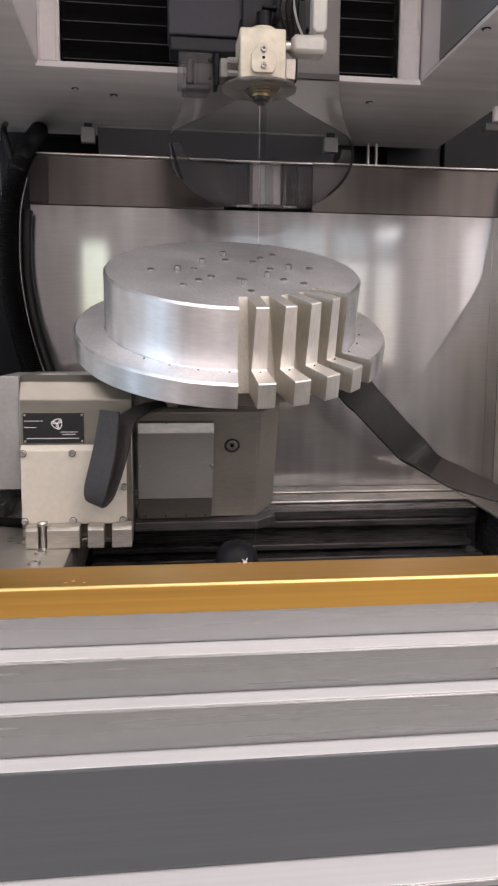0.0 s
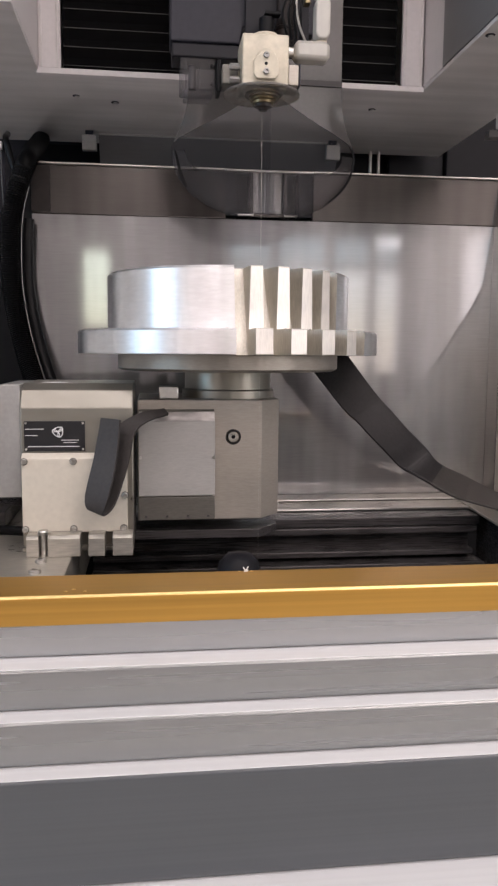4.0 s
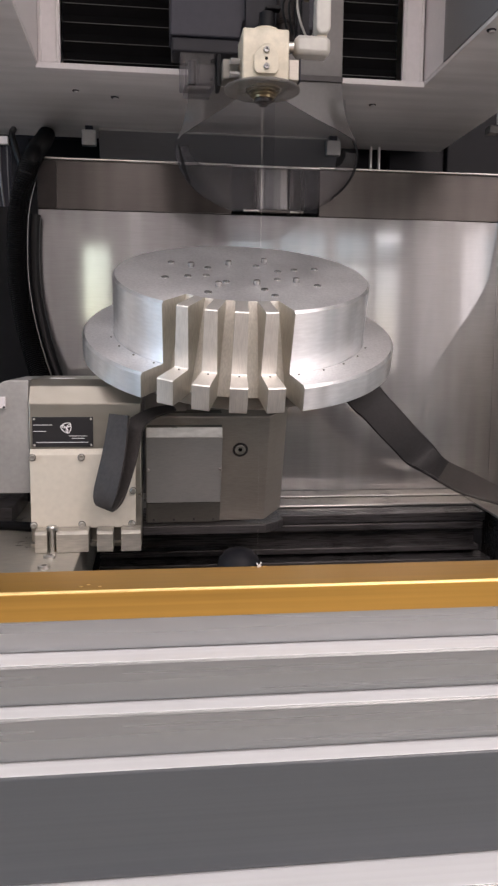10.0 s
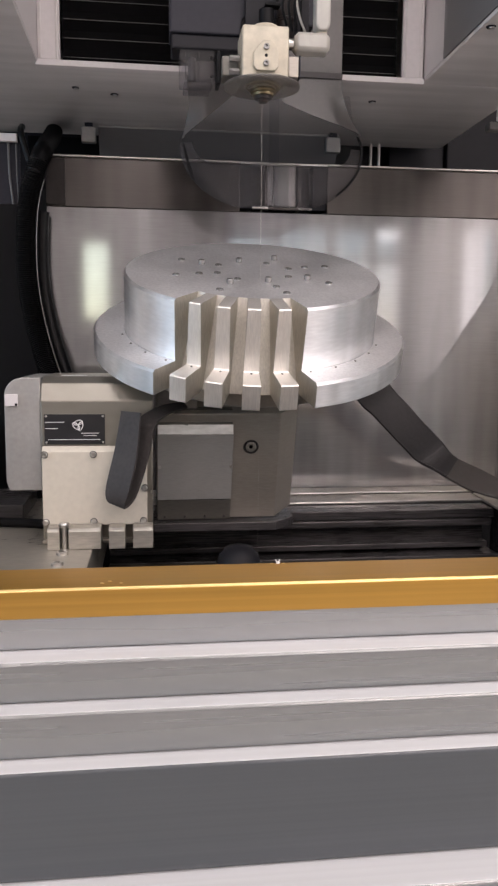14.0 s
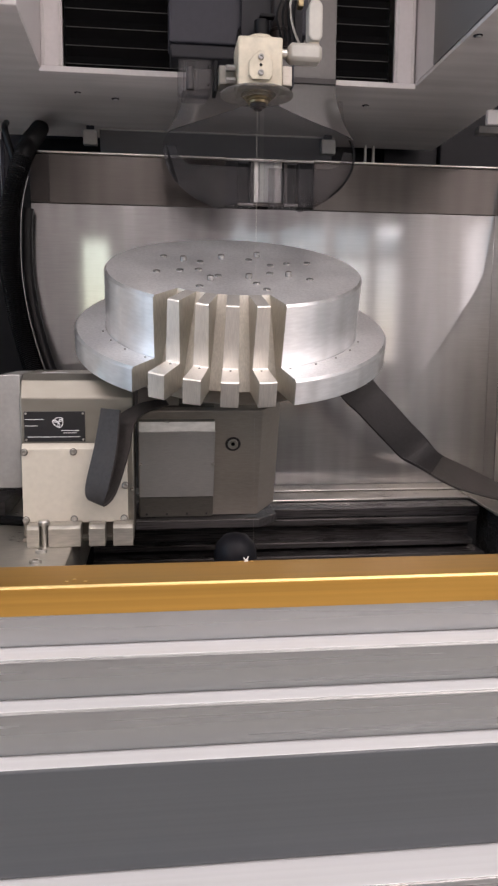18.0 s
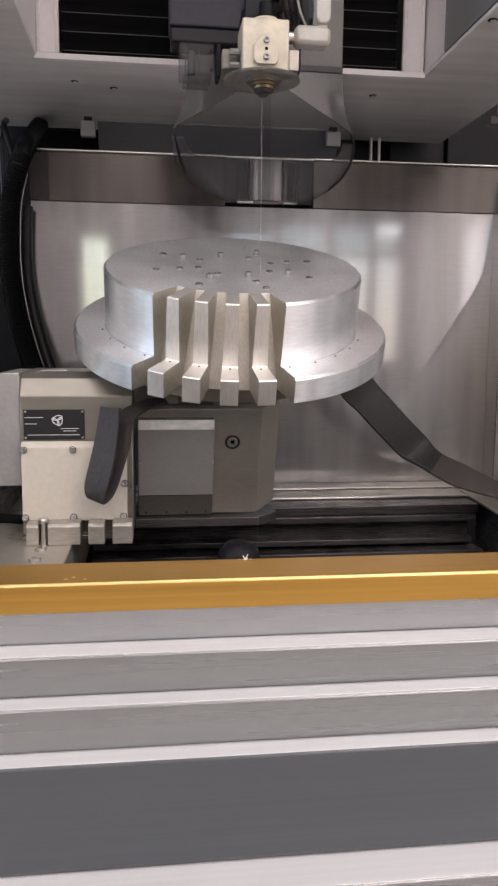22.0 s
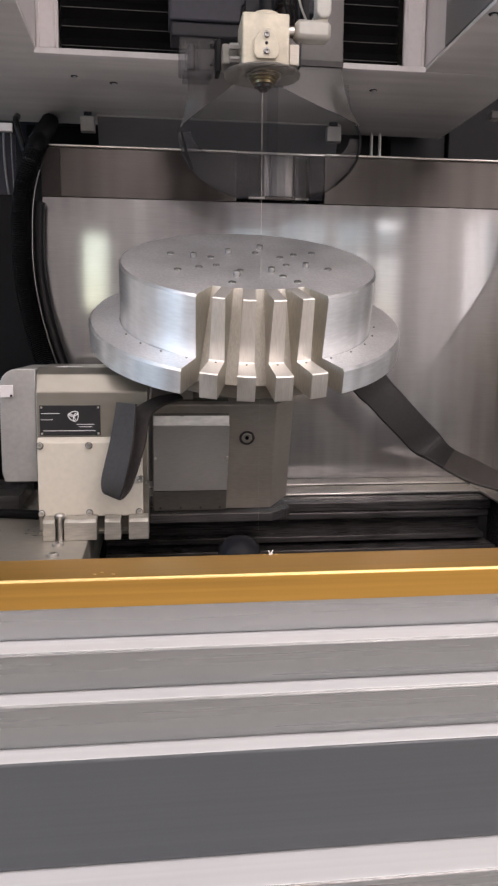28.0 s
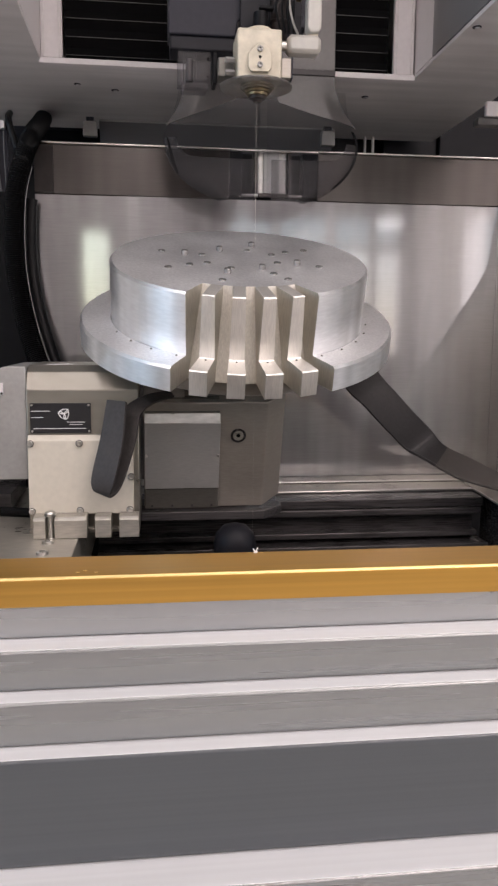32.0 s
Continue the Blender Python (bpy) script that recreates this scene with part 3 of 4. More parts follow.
corner = [(-0.1845 - 0.023 * math.sin(q), -0.0640 + 0.023 * math.cos(q)) for q in (math.pi / 16 * k for k in range(9))]
part("round_casting", prism([(-0.1632, -0.1840), (-0.1632, -0.0410), *corner, (-0.2075, -0.172), (-0.2040, -0.1840)], 1, 1.004, 1.15, 0.0012), "cast", drive, "grey casting with a rounded shoulder")
part("casting_lug", box(-0.206, -0.1905, 1.0005, 1.0038, -0.0765, -0.0615, 0.0006), "white", drive)
part("lug_hole", rod(0.0016, 0.0006, -0.1925, 0.9998, -0.0745, 1, 12), "black", drive)
cover = part("cover_panel", prism([(0.9895, -0.2275), (0.9895, -0.1330), (0.9965, -0.1268), (0.9997, -0.1268), (0.9997, -0.2275)], 0, -0.1615, -0.0310, 0.0010), "ivory", drive, "ivory cover panel")
for sx, sz in ((-0.158, -0.1365), (-0.098, -0.1365), (-0.158, -0.2225), (-0.0985, -0.2225), (-0.036, -0.2225), (-0.034, -0.180)):
    part("screw_seat", rod(0.0046, 0.0008, sx, 0.9888, sz, 1, 18), "bronze_grey", cover)
    socket_screw(0.0036, sx, 0.9887, sz, cover)
plate = part("name_plate", box(-0.1585, -0.0835, 0.9975, 0.9997, -0.1245, -0.0865, 0.0004), "plate", drive, "black name plate with white print")
for sx, sz in ((-0.156, -0.089), (-0.086, -0.089), (-0.156, -0.122), (-0.086, -0.122)):
    socket_screw(0.0014, sx, 0.9974, sz, plate)
for a, b, z in ((-0.157, -0.134, -0.0965), (-0.157, -0.142, -0.1045), (-0.113, -0.091, -0.1105), (-0.110, -0.094, -0.1135), (-0.154, -0.090, -0.1185)):
    part("print_bar", box(a, b, 0.9970, 0.9974, z - 0.00035, z + 0.00035), "print", plate)
for k in range(3):
    # interlaced loops of the emblem
    a0 = radians(90 + 120 * k)
    cx, cz = -0.1165 + 0.0030 * math.cos(a0), -0.1000 + 0.0030 * math.sin(a0)
    arc = []
    for i in range(15):
        q = radians(25.8 * i)
        u, v = 0.0028 * math.cos(q), 0.0056 * math.sin(q)
        arc.append((cx + u * math.cos(a0 + 0.25) - v * math.sin(a0 + 0.25), 0.9971, cz + u * math.sin(a0 + 0.25) + v * math.cos(a0 + 0.25)))
    part("emblem_loop", tube(arc, 0.00055, 6), "print", plate)
part("sticker", box(-0.140, -0.108, 1.032, 1.046, -0.0397, -0.0393), "print", drive)

CLAMPS = ((-0.1534, -0.1385), (-0.1277, -0.0881), (-0.0785, -0.0585), (-0.0488, -0.0242))
for a, b in CLAMPS:
    cp = thing("clamp", (a + b) / 2, 0.985, -0.2475, "ground steel clamping block on the table rail", "clamp", TANK, group="clamps of the drive")
    part("block", prism([(0.960, -0.2512), (0.960, -0.2285), (0.964, -0.2245), (0.9885, -0.2245), (0.9885, -0.2512)], 0, a, b, 0.0009), "ground", cp)
for bx, by in ((-0.1328, 0.966),):
    st = thing("clamp_stud", bx, by, -0.255, "steel clamping stud with a nut", "stud", TANK, group="clamp studs")
    part("shank", rod(0.0035, 0.034, bx, by, -0.2545), "screw", st)
    part("nut", lathe([(0.0072, 0.0), (0.0072, 0.0035), (0.0055, 0.0055), (0.002, 0.0062)], bx, by, -0.2235, 2, 20), "screw", st)
for bx, by in ((-0.1338, 0.893), (-0.1335, 0.940)):
    st = thing("table_bolt", bx, by, -0.2514, "socket head bolt sunk in the table rail", "bolt", TANK, group="table bolts")
    part("head", lathe([(0.007, 0), (0.007, 0.003), (0.006, 0.0038), (0.0035, 0.0038), (0.0035, 0.001), (0.0001, 0.001)], bx, by, -0.2514, 2, 20), "screw", st)

# ---- rotary tilting unit: the swinging head, built upright round the tilt axis ----
PY, PZ = 1.11, -0.11
head_unit = thing("swivel_head", 0.0, PY, PZ, "nickel plated swivel housing that carries the rotary chuck", "rotary table", TANK)
part("body", prism([(-0.0186, 1.040), (0.1474, 1.040), (0.176, 1.072), (0.176, 1.19), (0.150, 1.215), (-0.0186, 1.215)], 2, -0.2248, -0.0625, 0.0015), "housing", head_unit)
hc = part("front_cover", prism([(1.0335, -0.1905), (1.0335, -0.0900), (1.0398, -0.0900), (1.0398, -0.1910)], 0, -0.0175, 0.0840, 0.0008), "cover", head_unit, "satin grey front cover")
part("cover_bevel", prism([(1.0337, -0.0895), (1.0390, -0.0780), (1.0398, -0.0780), (1.0398, -0.0895)], 0, -0.0170, 0.0835), "sheen", head_unit, "bright bevelled edge")
part("cover_top", prism([(1.0375, -0.0775), (1.052, -0.0615), (1.060, -0.0615), (1.060, -0.0775)], 0, -0.0165, 0.0830, 0.0006), "bronze_grey", head_unit)
for sx, sz in ((-0.0150, -0.1386), (0.0820, -0.1386)):
    socket_screw(0.0022, sx, 1.0334, sz, hc)
lower = part("lower_cover", box(-0.0175, 0.0840, 1.0350, 1.0398, -0.2235, -0.1922, 0.001), "bronze_grey", head_unit, "dull bronze-grey lower cover")
for sx in (-0.008, 0.020, 0.048, 0.075):
    socket_screw(0.0016, sx, 1.0349, -0.2185, lower, mat="housing_dark")
part("counterbore", lathe([(0.0105, 0.0), (0.0105, -0.0006), (0.0092, -0.0006), (0.0090, 0.0010), (0.0001, 0.0015)], 0.109, 1.0400, -0.112, 1, 30), "housing_dark", head_unit)
bolt = part("bolt", lathe([(0.0072, 0.0), (0.0072, -0.0010), (0.0064, -0.0018), (0.0036, -0.0018), (0.0034, -0.0006), (0.0001, -0.0006)], 0.109, 1.0398, -0.112, 1, 24), "ground", head_unit)
part("socket", rod(0.0033, 0.0006, 0.109, 1.0391, -0.112, 1, 6), "black", bolt)
part("top_block", box(0.010, 0.036, 1.055, 1.085, -0.0622, -0.045, 0.0015), "screw", head_unit)
part("neck", lathe([(0.066, -0.0622), (0.066, -0.052), (0.062, -0.050), (0.062, -0.0205)], 0.1097, 1.1252, 0, 2, 56), "nickel", head_unit, "turned steel neck")

# ---- rotating chuck plate and work piece, in their own space: the axis is z, the top is 0 ----
R1, R2, H1, H = 0.1697, 0.2108, 0.0768, 0.1083
work = thing("machined_disc", 0.1097, 1.1252, 0.1062, "turned aluminium stepped disc with five wire-cut slots", "work piece")


def finger_half(r, z):
    """Half the angle, in degrees, that a tooth spans at a radius and depth."""
    width = 0.0151 + 0.0036 * min(1.0, -z / H1) + 0.0023 * max(0.0, r - R1) / (R2 - R1)
    return math.degrees(math.asin(width / 2 / r))


def disc_body():
    rs0, rsb = 0.1250, 0.1250 + H * math.tan(radians(19.6))
    def profile(c):
        return [(rs0, 0), (R1 - c, 0), (R1, -c), (R1, -H1 + 0.001), (R1 + 0.001, -H1), (R2 - c, -H1), (R2, -H1 - c), (R2, -H + 0.001), (R2 - 0.001, -H), (rsb, -H)]

    n = 120

    def segment(a0, a1, s0, s1, steps, prof):
        """A sector of the stepped rim; its wire-cut ends are of the second material."""
        own = bmesh.new()
        cols = []
        for i in range(steps + 1):
            u = i / steps
            col = []
            for r, z in prof:
                lo, hi = a0 + s0 * finger_half(r, z), a1 + s1 * finger_half(r, z)
                a = radians(lo + (hi - lo) * u)
                col.append(Vector((r * math.cos(a), r * math.sin(a), z)))
            cols.append(col)
        vs = [[own.verts.new(p) for p in col] for col in cols]
        for p, q in zip(vs, vs[1:]):
            for i in range(len(prof) - 1):
                own.faces.new((p[i], p[i + 1], q[i + 1], q[i]))
        for col in (vs[0], vs[-1]):
            own.faces.new(col).material_index = 1
        return rounded(own)

    rim = segment(-71.8, 228.2, -1, 1, 150, profile(0.0030))
    teeth = [segment(-119.8 + 12 * k, -119.8 + 12 * k, -1, 1, 4, profile(0.0012)) for k in range(4)]
    core = bmesh.new()
    rings = [[core.verts.new((r * math.cos(2 * math.pi * i / n), r * math.sin(2 * math.pi * i / n), z)) for i in range(n)] for r, z in ((rs0, 0), (rsb, -H))]
    core.faces.new(rings[0])
    core.faces.new(rings[1])
    for i in range(n):
        j = (i + 1) % n
        core.faces.new((rings[0][i], rings[0][j], rings[1][j], rings[1][i])).material_index = 1
    return rim, teeth, rounded(core)


rim, teeth, core = disc_body()
for bm in (rim,):
    for fc in bm.faces:
        if all(v.co.z > -1e-5 for v in fc.verts) or all(abs(v.co.z + H1) < 1e-5 for v in fc.verts):
            fc.material_index = 2
rim_ob = part("turned_rim", rim, "alu", work, local=True, angle=25, second="alu_cut")
rim_ob.data.materials.append(M["alu_top"])
for bm in teeth:
    part("tooth", bm, "alu_tooth", work, "pale wire-cut tooth", local=True, angle=25, second="alu_cut")
part("core", core, "alu_top", work, local=True, angle=25, second="alu_cut")
PINS = [ (-0.0656, 0.0344), (-0.0131, 0.0479), (-0.0356, -0.0623), (0.0141, -0.0514), (0.0673, -0.0373), (0.0386, 0.0649) ]
BOLTS = [ (-0.0919, 0.0573), (-0.1019, -0.0237), (-0.0720, -0.0160), (-0.0429, 0.0300), (-0.0476, -0.0115), (-0.0240, -0.0404), (-0.0507, -0.0910), (0.0250, 0.0446), (0.0214, -0.0744), (0.0305, -0.1013), (0.0510, 0.0160), (0.0446, -0.0249), (0.0752, 0.0269), (0.1045, 0.0322), (0.0929, -0.0519) ]
for px, py in PINS:
    part("dowel_pin", rod(0.0044, 0.0066, px, py, 0, 2, 16, 0.0008), "pin", work, local=True)
for px, py in BOLTS:
    part("disc_screw", lathe([(0.0048, 0.0), (0.0048, 0.0012), (0.0040, 0.0018), (0.0024, 0.0018), (0.0022, 0.0004), (0.0001, 0.0004)], px, py, 0, 2, 16), "pin", work, local=True)
for k in range(-4, 9):
    a = radians(-119.8 + 12 * k)
    part("flange_pin", rod(0.0013, 0.0012, 0.1755 * math.cos(a), 0.1755 * math.sin(a), -H1, 2, 10), "bronze_grey", work, local=True)
part("chuck_plate", lathe([(0.150, -H - 0.0225), (0.156, -H - 0.019), (0.156, -H - 0.0005), (0.15, -H - 0.0003)], 0, 0, 0, 2, 72), "housing", work, "dull steel chuck plate", local=True)

# ---- belts and hose ----
loop = thing("flat_cable", -0.05, 0.97, -0.20, "grey flat cable hanging in a loop beside the drive", "cable", TANK)
part("band", band(smooth_path([(-0.0611, 0.9750, -0.0808), (-0.0695, 0.9650, -0.1272), (-0.0808, 0.9580, -0.1764), (-0.0758, 0.9600, -0.1924), (-0.0639, 0.9680, -0.1857), (-0.0551, 0.9740, -0.1356), (-0.0485, 0.9780, -0.0994), (-0.0179, 0.9920, -0.0781), (0.0160, 1.0300, -0.0738)]), smooth_path([(-0.0377, 0.9550, -0.0815), (-0.0427, 0.9450, -0.1317), (-0.0526, 0.9400, -0.1763), (-0.0585, 0.9430, -0.1963), (-0.0445, 0.9520, -0.1829), (-0.0283, 0.9580, -0.1337), (-0.0211, 0.9640, -0.0995), (-0.0046, 0.9850, -0.0861), (0.0217, 1.0200, -0.0804)]), 0.003), "belt_light", loop)
strap = thing("flat_hose", 0.40, 1.09, -0.16, "dark grey flat hose sagging to the tank side", "hose", TANK)
UPPER = smooth_path([(0.2857, 1.1900, 0.0153), (0.3406, 1.175, -0.0588), (0.366, 1.165, -0.0884), (0.3926, 1.157, -0.1183), (0.4190, 1.155, -0.1445), (0.4466, 1.165, -0.1710), (0.4993, 1.185, -0.1955), (0.5549, 1.20, -0.2221), (0.5942, 1.21, -0.2393)])
LOWER = smooth_path([(0.2377, 1.1900, -0.0107), (0.2935, 1.175, -0.0820), (0.3146, 1.165, -0.1030), (0.3371, 1.157, -0.1276), (0.3596, 1.152, -0.1507), (0.3815, 1.148, -0.1723), (0.4053, 1.130, -0.1856), (0.4457, 1.125, -0.2090), (0.4757, 1.125, -0.2205), (0.5224, 1.125, -0.2336), (0.5550, 1.125, -0.2440)])
UPPER = [UPPER[round(i * (len(UPPER) - 1) / 80)] for i in range(81)]
LOWER = [LOWER[round(i * (len(LOWER) - 1) / 80)] for i in range(81)]
part("band", band(UPPER[:52], LOWER[:52], 0.004), "belt", strap)
# beyond the kink the light from above is put into the colour
part("end_band", band(UPPER[51:], LOWER[51:], 0.0041), "belt_end", strap, "end of the hose, overhead light put into its grey-brown")
for edge in (UPPER, LOWER):
    part("hem", tube(edge[:52], 0.0023, 8), "belt", strap, "rounded hem")
    part("end_hem", tube(edge[51:], 0.0023, 8), "belt_end", strap)
hose = thing("corrugated_hose", -0.21, 1.32, 0.15, "black corrugated hose beside the tank wall", "hose", TANK)
hp = smooth_path([(-0.2025, 1.56, 0.3964), (-0.1945, 1.44, 0.3544), (-0.1970, 1.36, 0.3166), (-0.2085, 1.34, 0.2783), (-0.2220, 1.34, 0.2277), (-0.2265, 1.34, 0.1768), (-0.2262, 1.34, 0.1083), (-0.2150, 1.33, 0.0387), (-0.1945, 1.31, -0.0308), (-0.1745, 1.29, -0.0774)], 36)
hp = even(hp, 0.0017)
part("pipe", tube(hp, 0.0155, 16, radii=[0.0160 if i % 2 else 0.0142 for i in range(len(hp))]), "hose", hose, angle=80)
low = [Vector(p) for p in hp[::6] if p[2] < 0.224]
part("sleeve", tube([p + Vector((0.0262, 0.012, 0)) for p in low], 0.0088, 12), "hose", hose, "smooth black tube beside the hose")
part("pale_line", tube([Vector(p) + Vector((0.0168, 0.004, 0)) for p in hp[::6] if p[2] < 0.275], 0.0009, 8), "pin", hose, "thin pale line beside the hose")
part("branch_lead", tube(smooth_path([(-0.2365, 1.40, 0.362), (-0.2315, 1.352, 0.3413), (-0.2235, 1.348, 0.311), (-0.2150, 1.345, 0.285)], 6), 0.0052, 10), "hose", hose, "black branch lead")
tb = thing("tank_bracket", -0.25, 1.352, 0.23, "white bracket on a grey strip beside the tank wall", "bracket", TANK)
part("block", box(-0.275, -0.2372, 1.345, 1.355, 0.3248, 0.3372, 0.001), "white", tb)
part("strip", box(-0.275, -0.2345, 1.356, 1.359, 0.2285, 0.3370, 0.0006), "dark_grey", tb, "grey sheet strip")
part("rib", tube(smooth_path([(-0.2520, 1.352, 0.324), (-0.2515, 1.352, 0.28), (-0.2490, 1.352, 0.25), (-0.2465, 1.352, 0.228)], 5), 0.0018, 8), "flap", tb, "paler rib")
part("rib", tube(smooth_path([(-0.2400, 1.352, 0.324), (-0.2395, 1.352, 0.28), (-0.2380, 1.352, 0.235)], 5), 0.0010, 8), "flap", tb)

# ---- the column that carries the upper head ----
SZ = 0.4045
column = thing("machine_column", 0.13, 1.4, SZ, "grey painted column casing with a white framed bellows opening", "machine casing", COLUMN)
part("underside", box(-0.30, 0.590, 1.239, 1.62, SZ, SZ + 0.006, 0.001), "casing", column)
part("left_cheek_base", box(-0.30, -0.160, 0.90, 1.2388, SZ, SZ + 0.006, 0.001), "casing", column)
part("right_cheek_base", box(0.4195, 0.590, 0.90, 1.2388, SZ, SZ + 0.006, 0.001), "casing", column)
part("left_inner_wall", box(-0.166, -0.160, 0.90, 1.2388, SZ + 0.0065, 0.95), "white", column)
part("right_inner_wall", box(0.4195, 0.4255, 1.150, 1.2388, SZ + 0.0065, 0.95), "white", column)
part("right_front_wall", box(0.4180, 0.4240, 0.90, 1.1495, SZ + 0.0065, 0.95), "grey", column)
part("left_outer_wall", box(-0.30, -0.294, 0.90, 1.62, SZ + 0.0065, 0.95), "grey", column)
part("right_outer_wall", box(0.584, 0.590, 0.90, 1.62, SZ + 0.0065, 0.95), "grey", column)
part("left_front", box(-0.30, -0.160, 0.894, 0.90, SZ, 0.95), "white", column)
part("right_front", box(0.4195, 0.590, 0.894, 0.90, SZ, 0.95), "white", column)
part("frame_sill", box(-0.1625, 0.4185, 1.2275, 1.2386, SZ - 0.004, SZ + 0.0045, 0.001), "white", column, "white sill of the opening")
part("frame_stile", box(-0.1595, -0.1275, 1.2305, 1.2386, SZ + 0.005, 0.95, 0.001), "white", column)
part("frame_stile", box(0.3840, 0.4165, 1.2305, 1.2386, SZ + 0.005, 0.95, 0.001), "white", column)
part("stile_bead", box(-0.1565, -0.1540, 1.2288, 1.2303, SZ + 0.0055, 0.95, 0.0004), "casing", column)
part("stile_bead", box(-0.1335, -0.1310, 1.2288, 1.2303, SZ + 0.0055, 0.95, 0.0004), "casing", column)
part("stile_bead", box(0.4110, 0.4135, 1.2288, 1.2303, SZ + 0.0055, 0.95, 0.0004), "casing", column)
part("stile_bead", box(0.3870, 0.3895, 1.2288, 1.2303, SZ + 0.0055, 0.95, 0.0004), "casing", column)
bel = part("bellows", box(-0.1275, 0.3840, 1.266, 1.272, SZ + 0.0065, 0.95), "bellows", column, "black pleated bellows")
for k in range(20):
    z = SZ - 0.003 + 0.0267 * k + 0.022
    part("pleat", prism([(1.2655, z - 0.0130), (1.259, z), (1.2655, z + 0.0130)], 0, -0.1270, 0.3835), "bellows", bel)
    part("pleat_edge", rod(0.0006, 0.5105, -0.1270, 1.2585, z, 0, 8), "fold", bel)
for sx, sy, r in ((-0.1159, 1.3362, 0.0055), (-0.056, 1.3611, 0.0065), (0.3669, 1.335, 0.0062), (0.4306, 1.0165, 0.0062)):
    part("screw_recess", rod(r, 0.002, sx, sy, SZ - 0.0012, 2, 18), "dark_grey", column)
    part("underside_screw", rod(r * 0.62, 0.004, sx + 0.001, sy, SZ - 0.0030, 2, 14), "sheen", column)
part("top_cover", box(-0.30, 0.590, 0.894, 1.62, 0.9505, 0.956, 0.001), "casing", column)
part("back_cover", box(-0.30, 0.590, 1.6205, 1.626, 0.41, 0.956, 0.001), "casing", column)
part("rear_wall", box(-0.70, 1.30, 1.70, 1.71, -0.5, 0.95), "panel_blue", column)
part("side_panel", box(0.622, 1.28, 1.66, 1.690, 0.1, 0.95, 0.003), "panel_blue", column)
part("side_panel", box(0.500, 0.6205, 1.672, 1.695, 0.1, 0.95, 0.003), "panel_blue", column)
# black sheet added where the recess lies in shade
part("recess_shade", box(-0.235, -0.0955, 1.640, 1.650, 0.28, 0.4040), "bellows", column, "black panel put in for the dark depth behind the tray")
tray = thing("drip_tray", 0.13, 1.56, 0.36, "dark grey folded tray under the column", "tray", COLUMN)
part("pan", prism([(1.548, 0.4040), (1.551, 0.4040), (1.600, 0.345), (1.597, 0.345)], 0, -0.0944, 0.3640), "grey", tray)
part("pan_rim", box(-0.0944, 0.3640, 1.5455, 1.5478, 0.4010, 0.4043, 0.0006), "cast", tray)
for a, b, z0 in ((-0.1234, -0.0972, 0.3684), (0.3330, 0.3605, 0.3675)):
    bk = thing("bracket_block", (a + b) / 2, 1.535, z0, "light grey bracket block under the column", "bracket", COLUMN, group="bracket blocks")
    part("block", box(a, b, 1.525, 1.540, z0, z0 + 0.0275, 0.002), "cast", bk)
    part("stem", box(a + 0.006, b - 0.006, 1.530, 1.538, z0 + 0.0276, SZ - 0.0004), "dark_grey", bk)
for px in (0.4400, 0.4570):
    pr = thing("guide_post", px, 1.6, 0.35, "thin steel post behind the tank wall", "post", COLUMN, group="guide posts")
    part("post", rod(0.003, 0.07, px, 1.60, 0.335), "screw", pr)
lc = thing("hood_corner", -0.19, 1.0, 0.38, "white corner piece of the column casing", "casing corner", COLUMN)
part("corner", box(-0.26, -0.154, 0.975, 1.0, 0.392, 0.4030, 0.002), "white", lc)
ab = thing("lamp_block", 0.53, 1.2, 0.34, "light grey block beside the column", "block", COLUMN)
part("block", box(0.5235, 0.57, 1.19, 1.20, 0.3420, 0.3646, 0.002), "white", ab)
part("seat", box(0.5125, 0.58, 1.196, 1.215, 0.3297, 0.3415, 0.002), "flap", ab)

# ---- upper wire head ----
uh = thing("wire_head", 0.127, 0.92, 0.35, "cream ceramic upper wire guide head with brass nozzle", "wire head", COLUMN)
part("arm_block", prism([(0.0245, 0.3645), (0.1075, 0.3645), (0.1105, 0.3830), (0.1316, 0.3987), (0.1316, 0.62), (0.0245, 0.62)], 1, 0.985, 1.030, 0.002), "dark_grey", uh, "dark painted arm")
# the arm's shaded underside is put into this darker lower piece
part("arm_foot_shaded", box(0.0265, 0.1070, 0.9875, 1.028, 0.3475, 0.3640, 0.002), "panel_blue", uh, "foot of the arm, darkened for the shade below it")
part("arm_root", box(0.03, 0.195, 1.0302, 1.213, 0.50, 0.62, 0.003), "dark_grey", uh)
part("arm_back", box(0.133, 0.20, 1.00, 1.030, 0.385, 0.62, 0.003), "dark_grey", uh)
part("valve_block", box(0.0345, 0.0741, 0.945, 0.983, 0.2985, 0.3320, 0.002), "acrylic", uh, "clear acrylic block")
part("block_edge", box(0.0405, 0.0420, 0.9462, 0.9500, 0.3000, 0.3310), "acrylic", uh)
part("block_edge", box(0.0560, 0.0575, 0.9462, 0.9500, 0.3000, 0.3310), "acrylic", uh)
part("block_core", rod(0.0045, 0.027, 0.0490, 0.966, 0.3030, 2, 16), "housing_dark", uh)
for bz in (0.3235, 0.3040):
    part("block_screw", rod(0.0017, 0.003, 0.0705, 0.9432, bz, 1, 12), "black", uh)
part("valve_foot", box(0.0390, 0.0700, 0.947, 0.983, 0.2925, 0.2980, 0.0015), "acrylic", uh)
part("valve_bar", box(0.0757, 0.0803, 0.937, 0.965, 0.2945, 0.3290, 0.001), "black", uh)
part("coupling", box(0.0806, 0.0990, 0.925, 0.955, 0.2990, 0.3205, 0.002), "bronze_grey", uh, "grey coupling block")
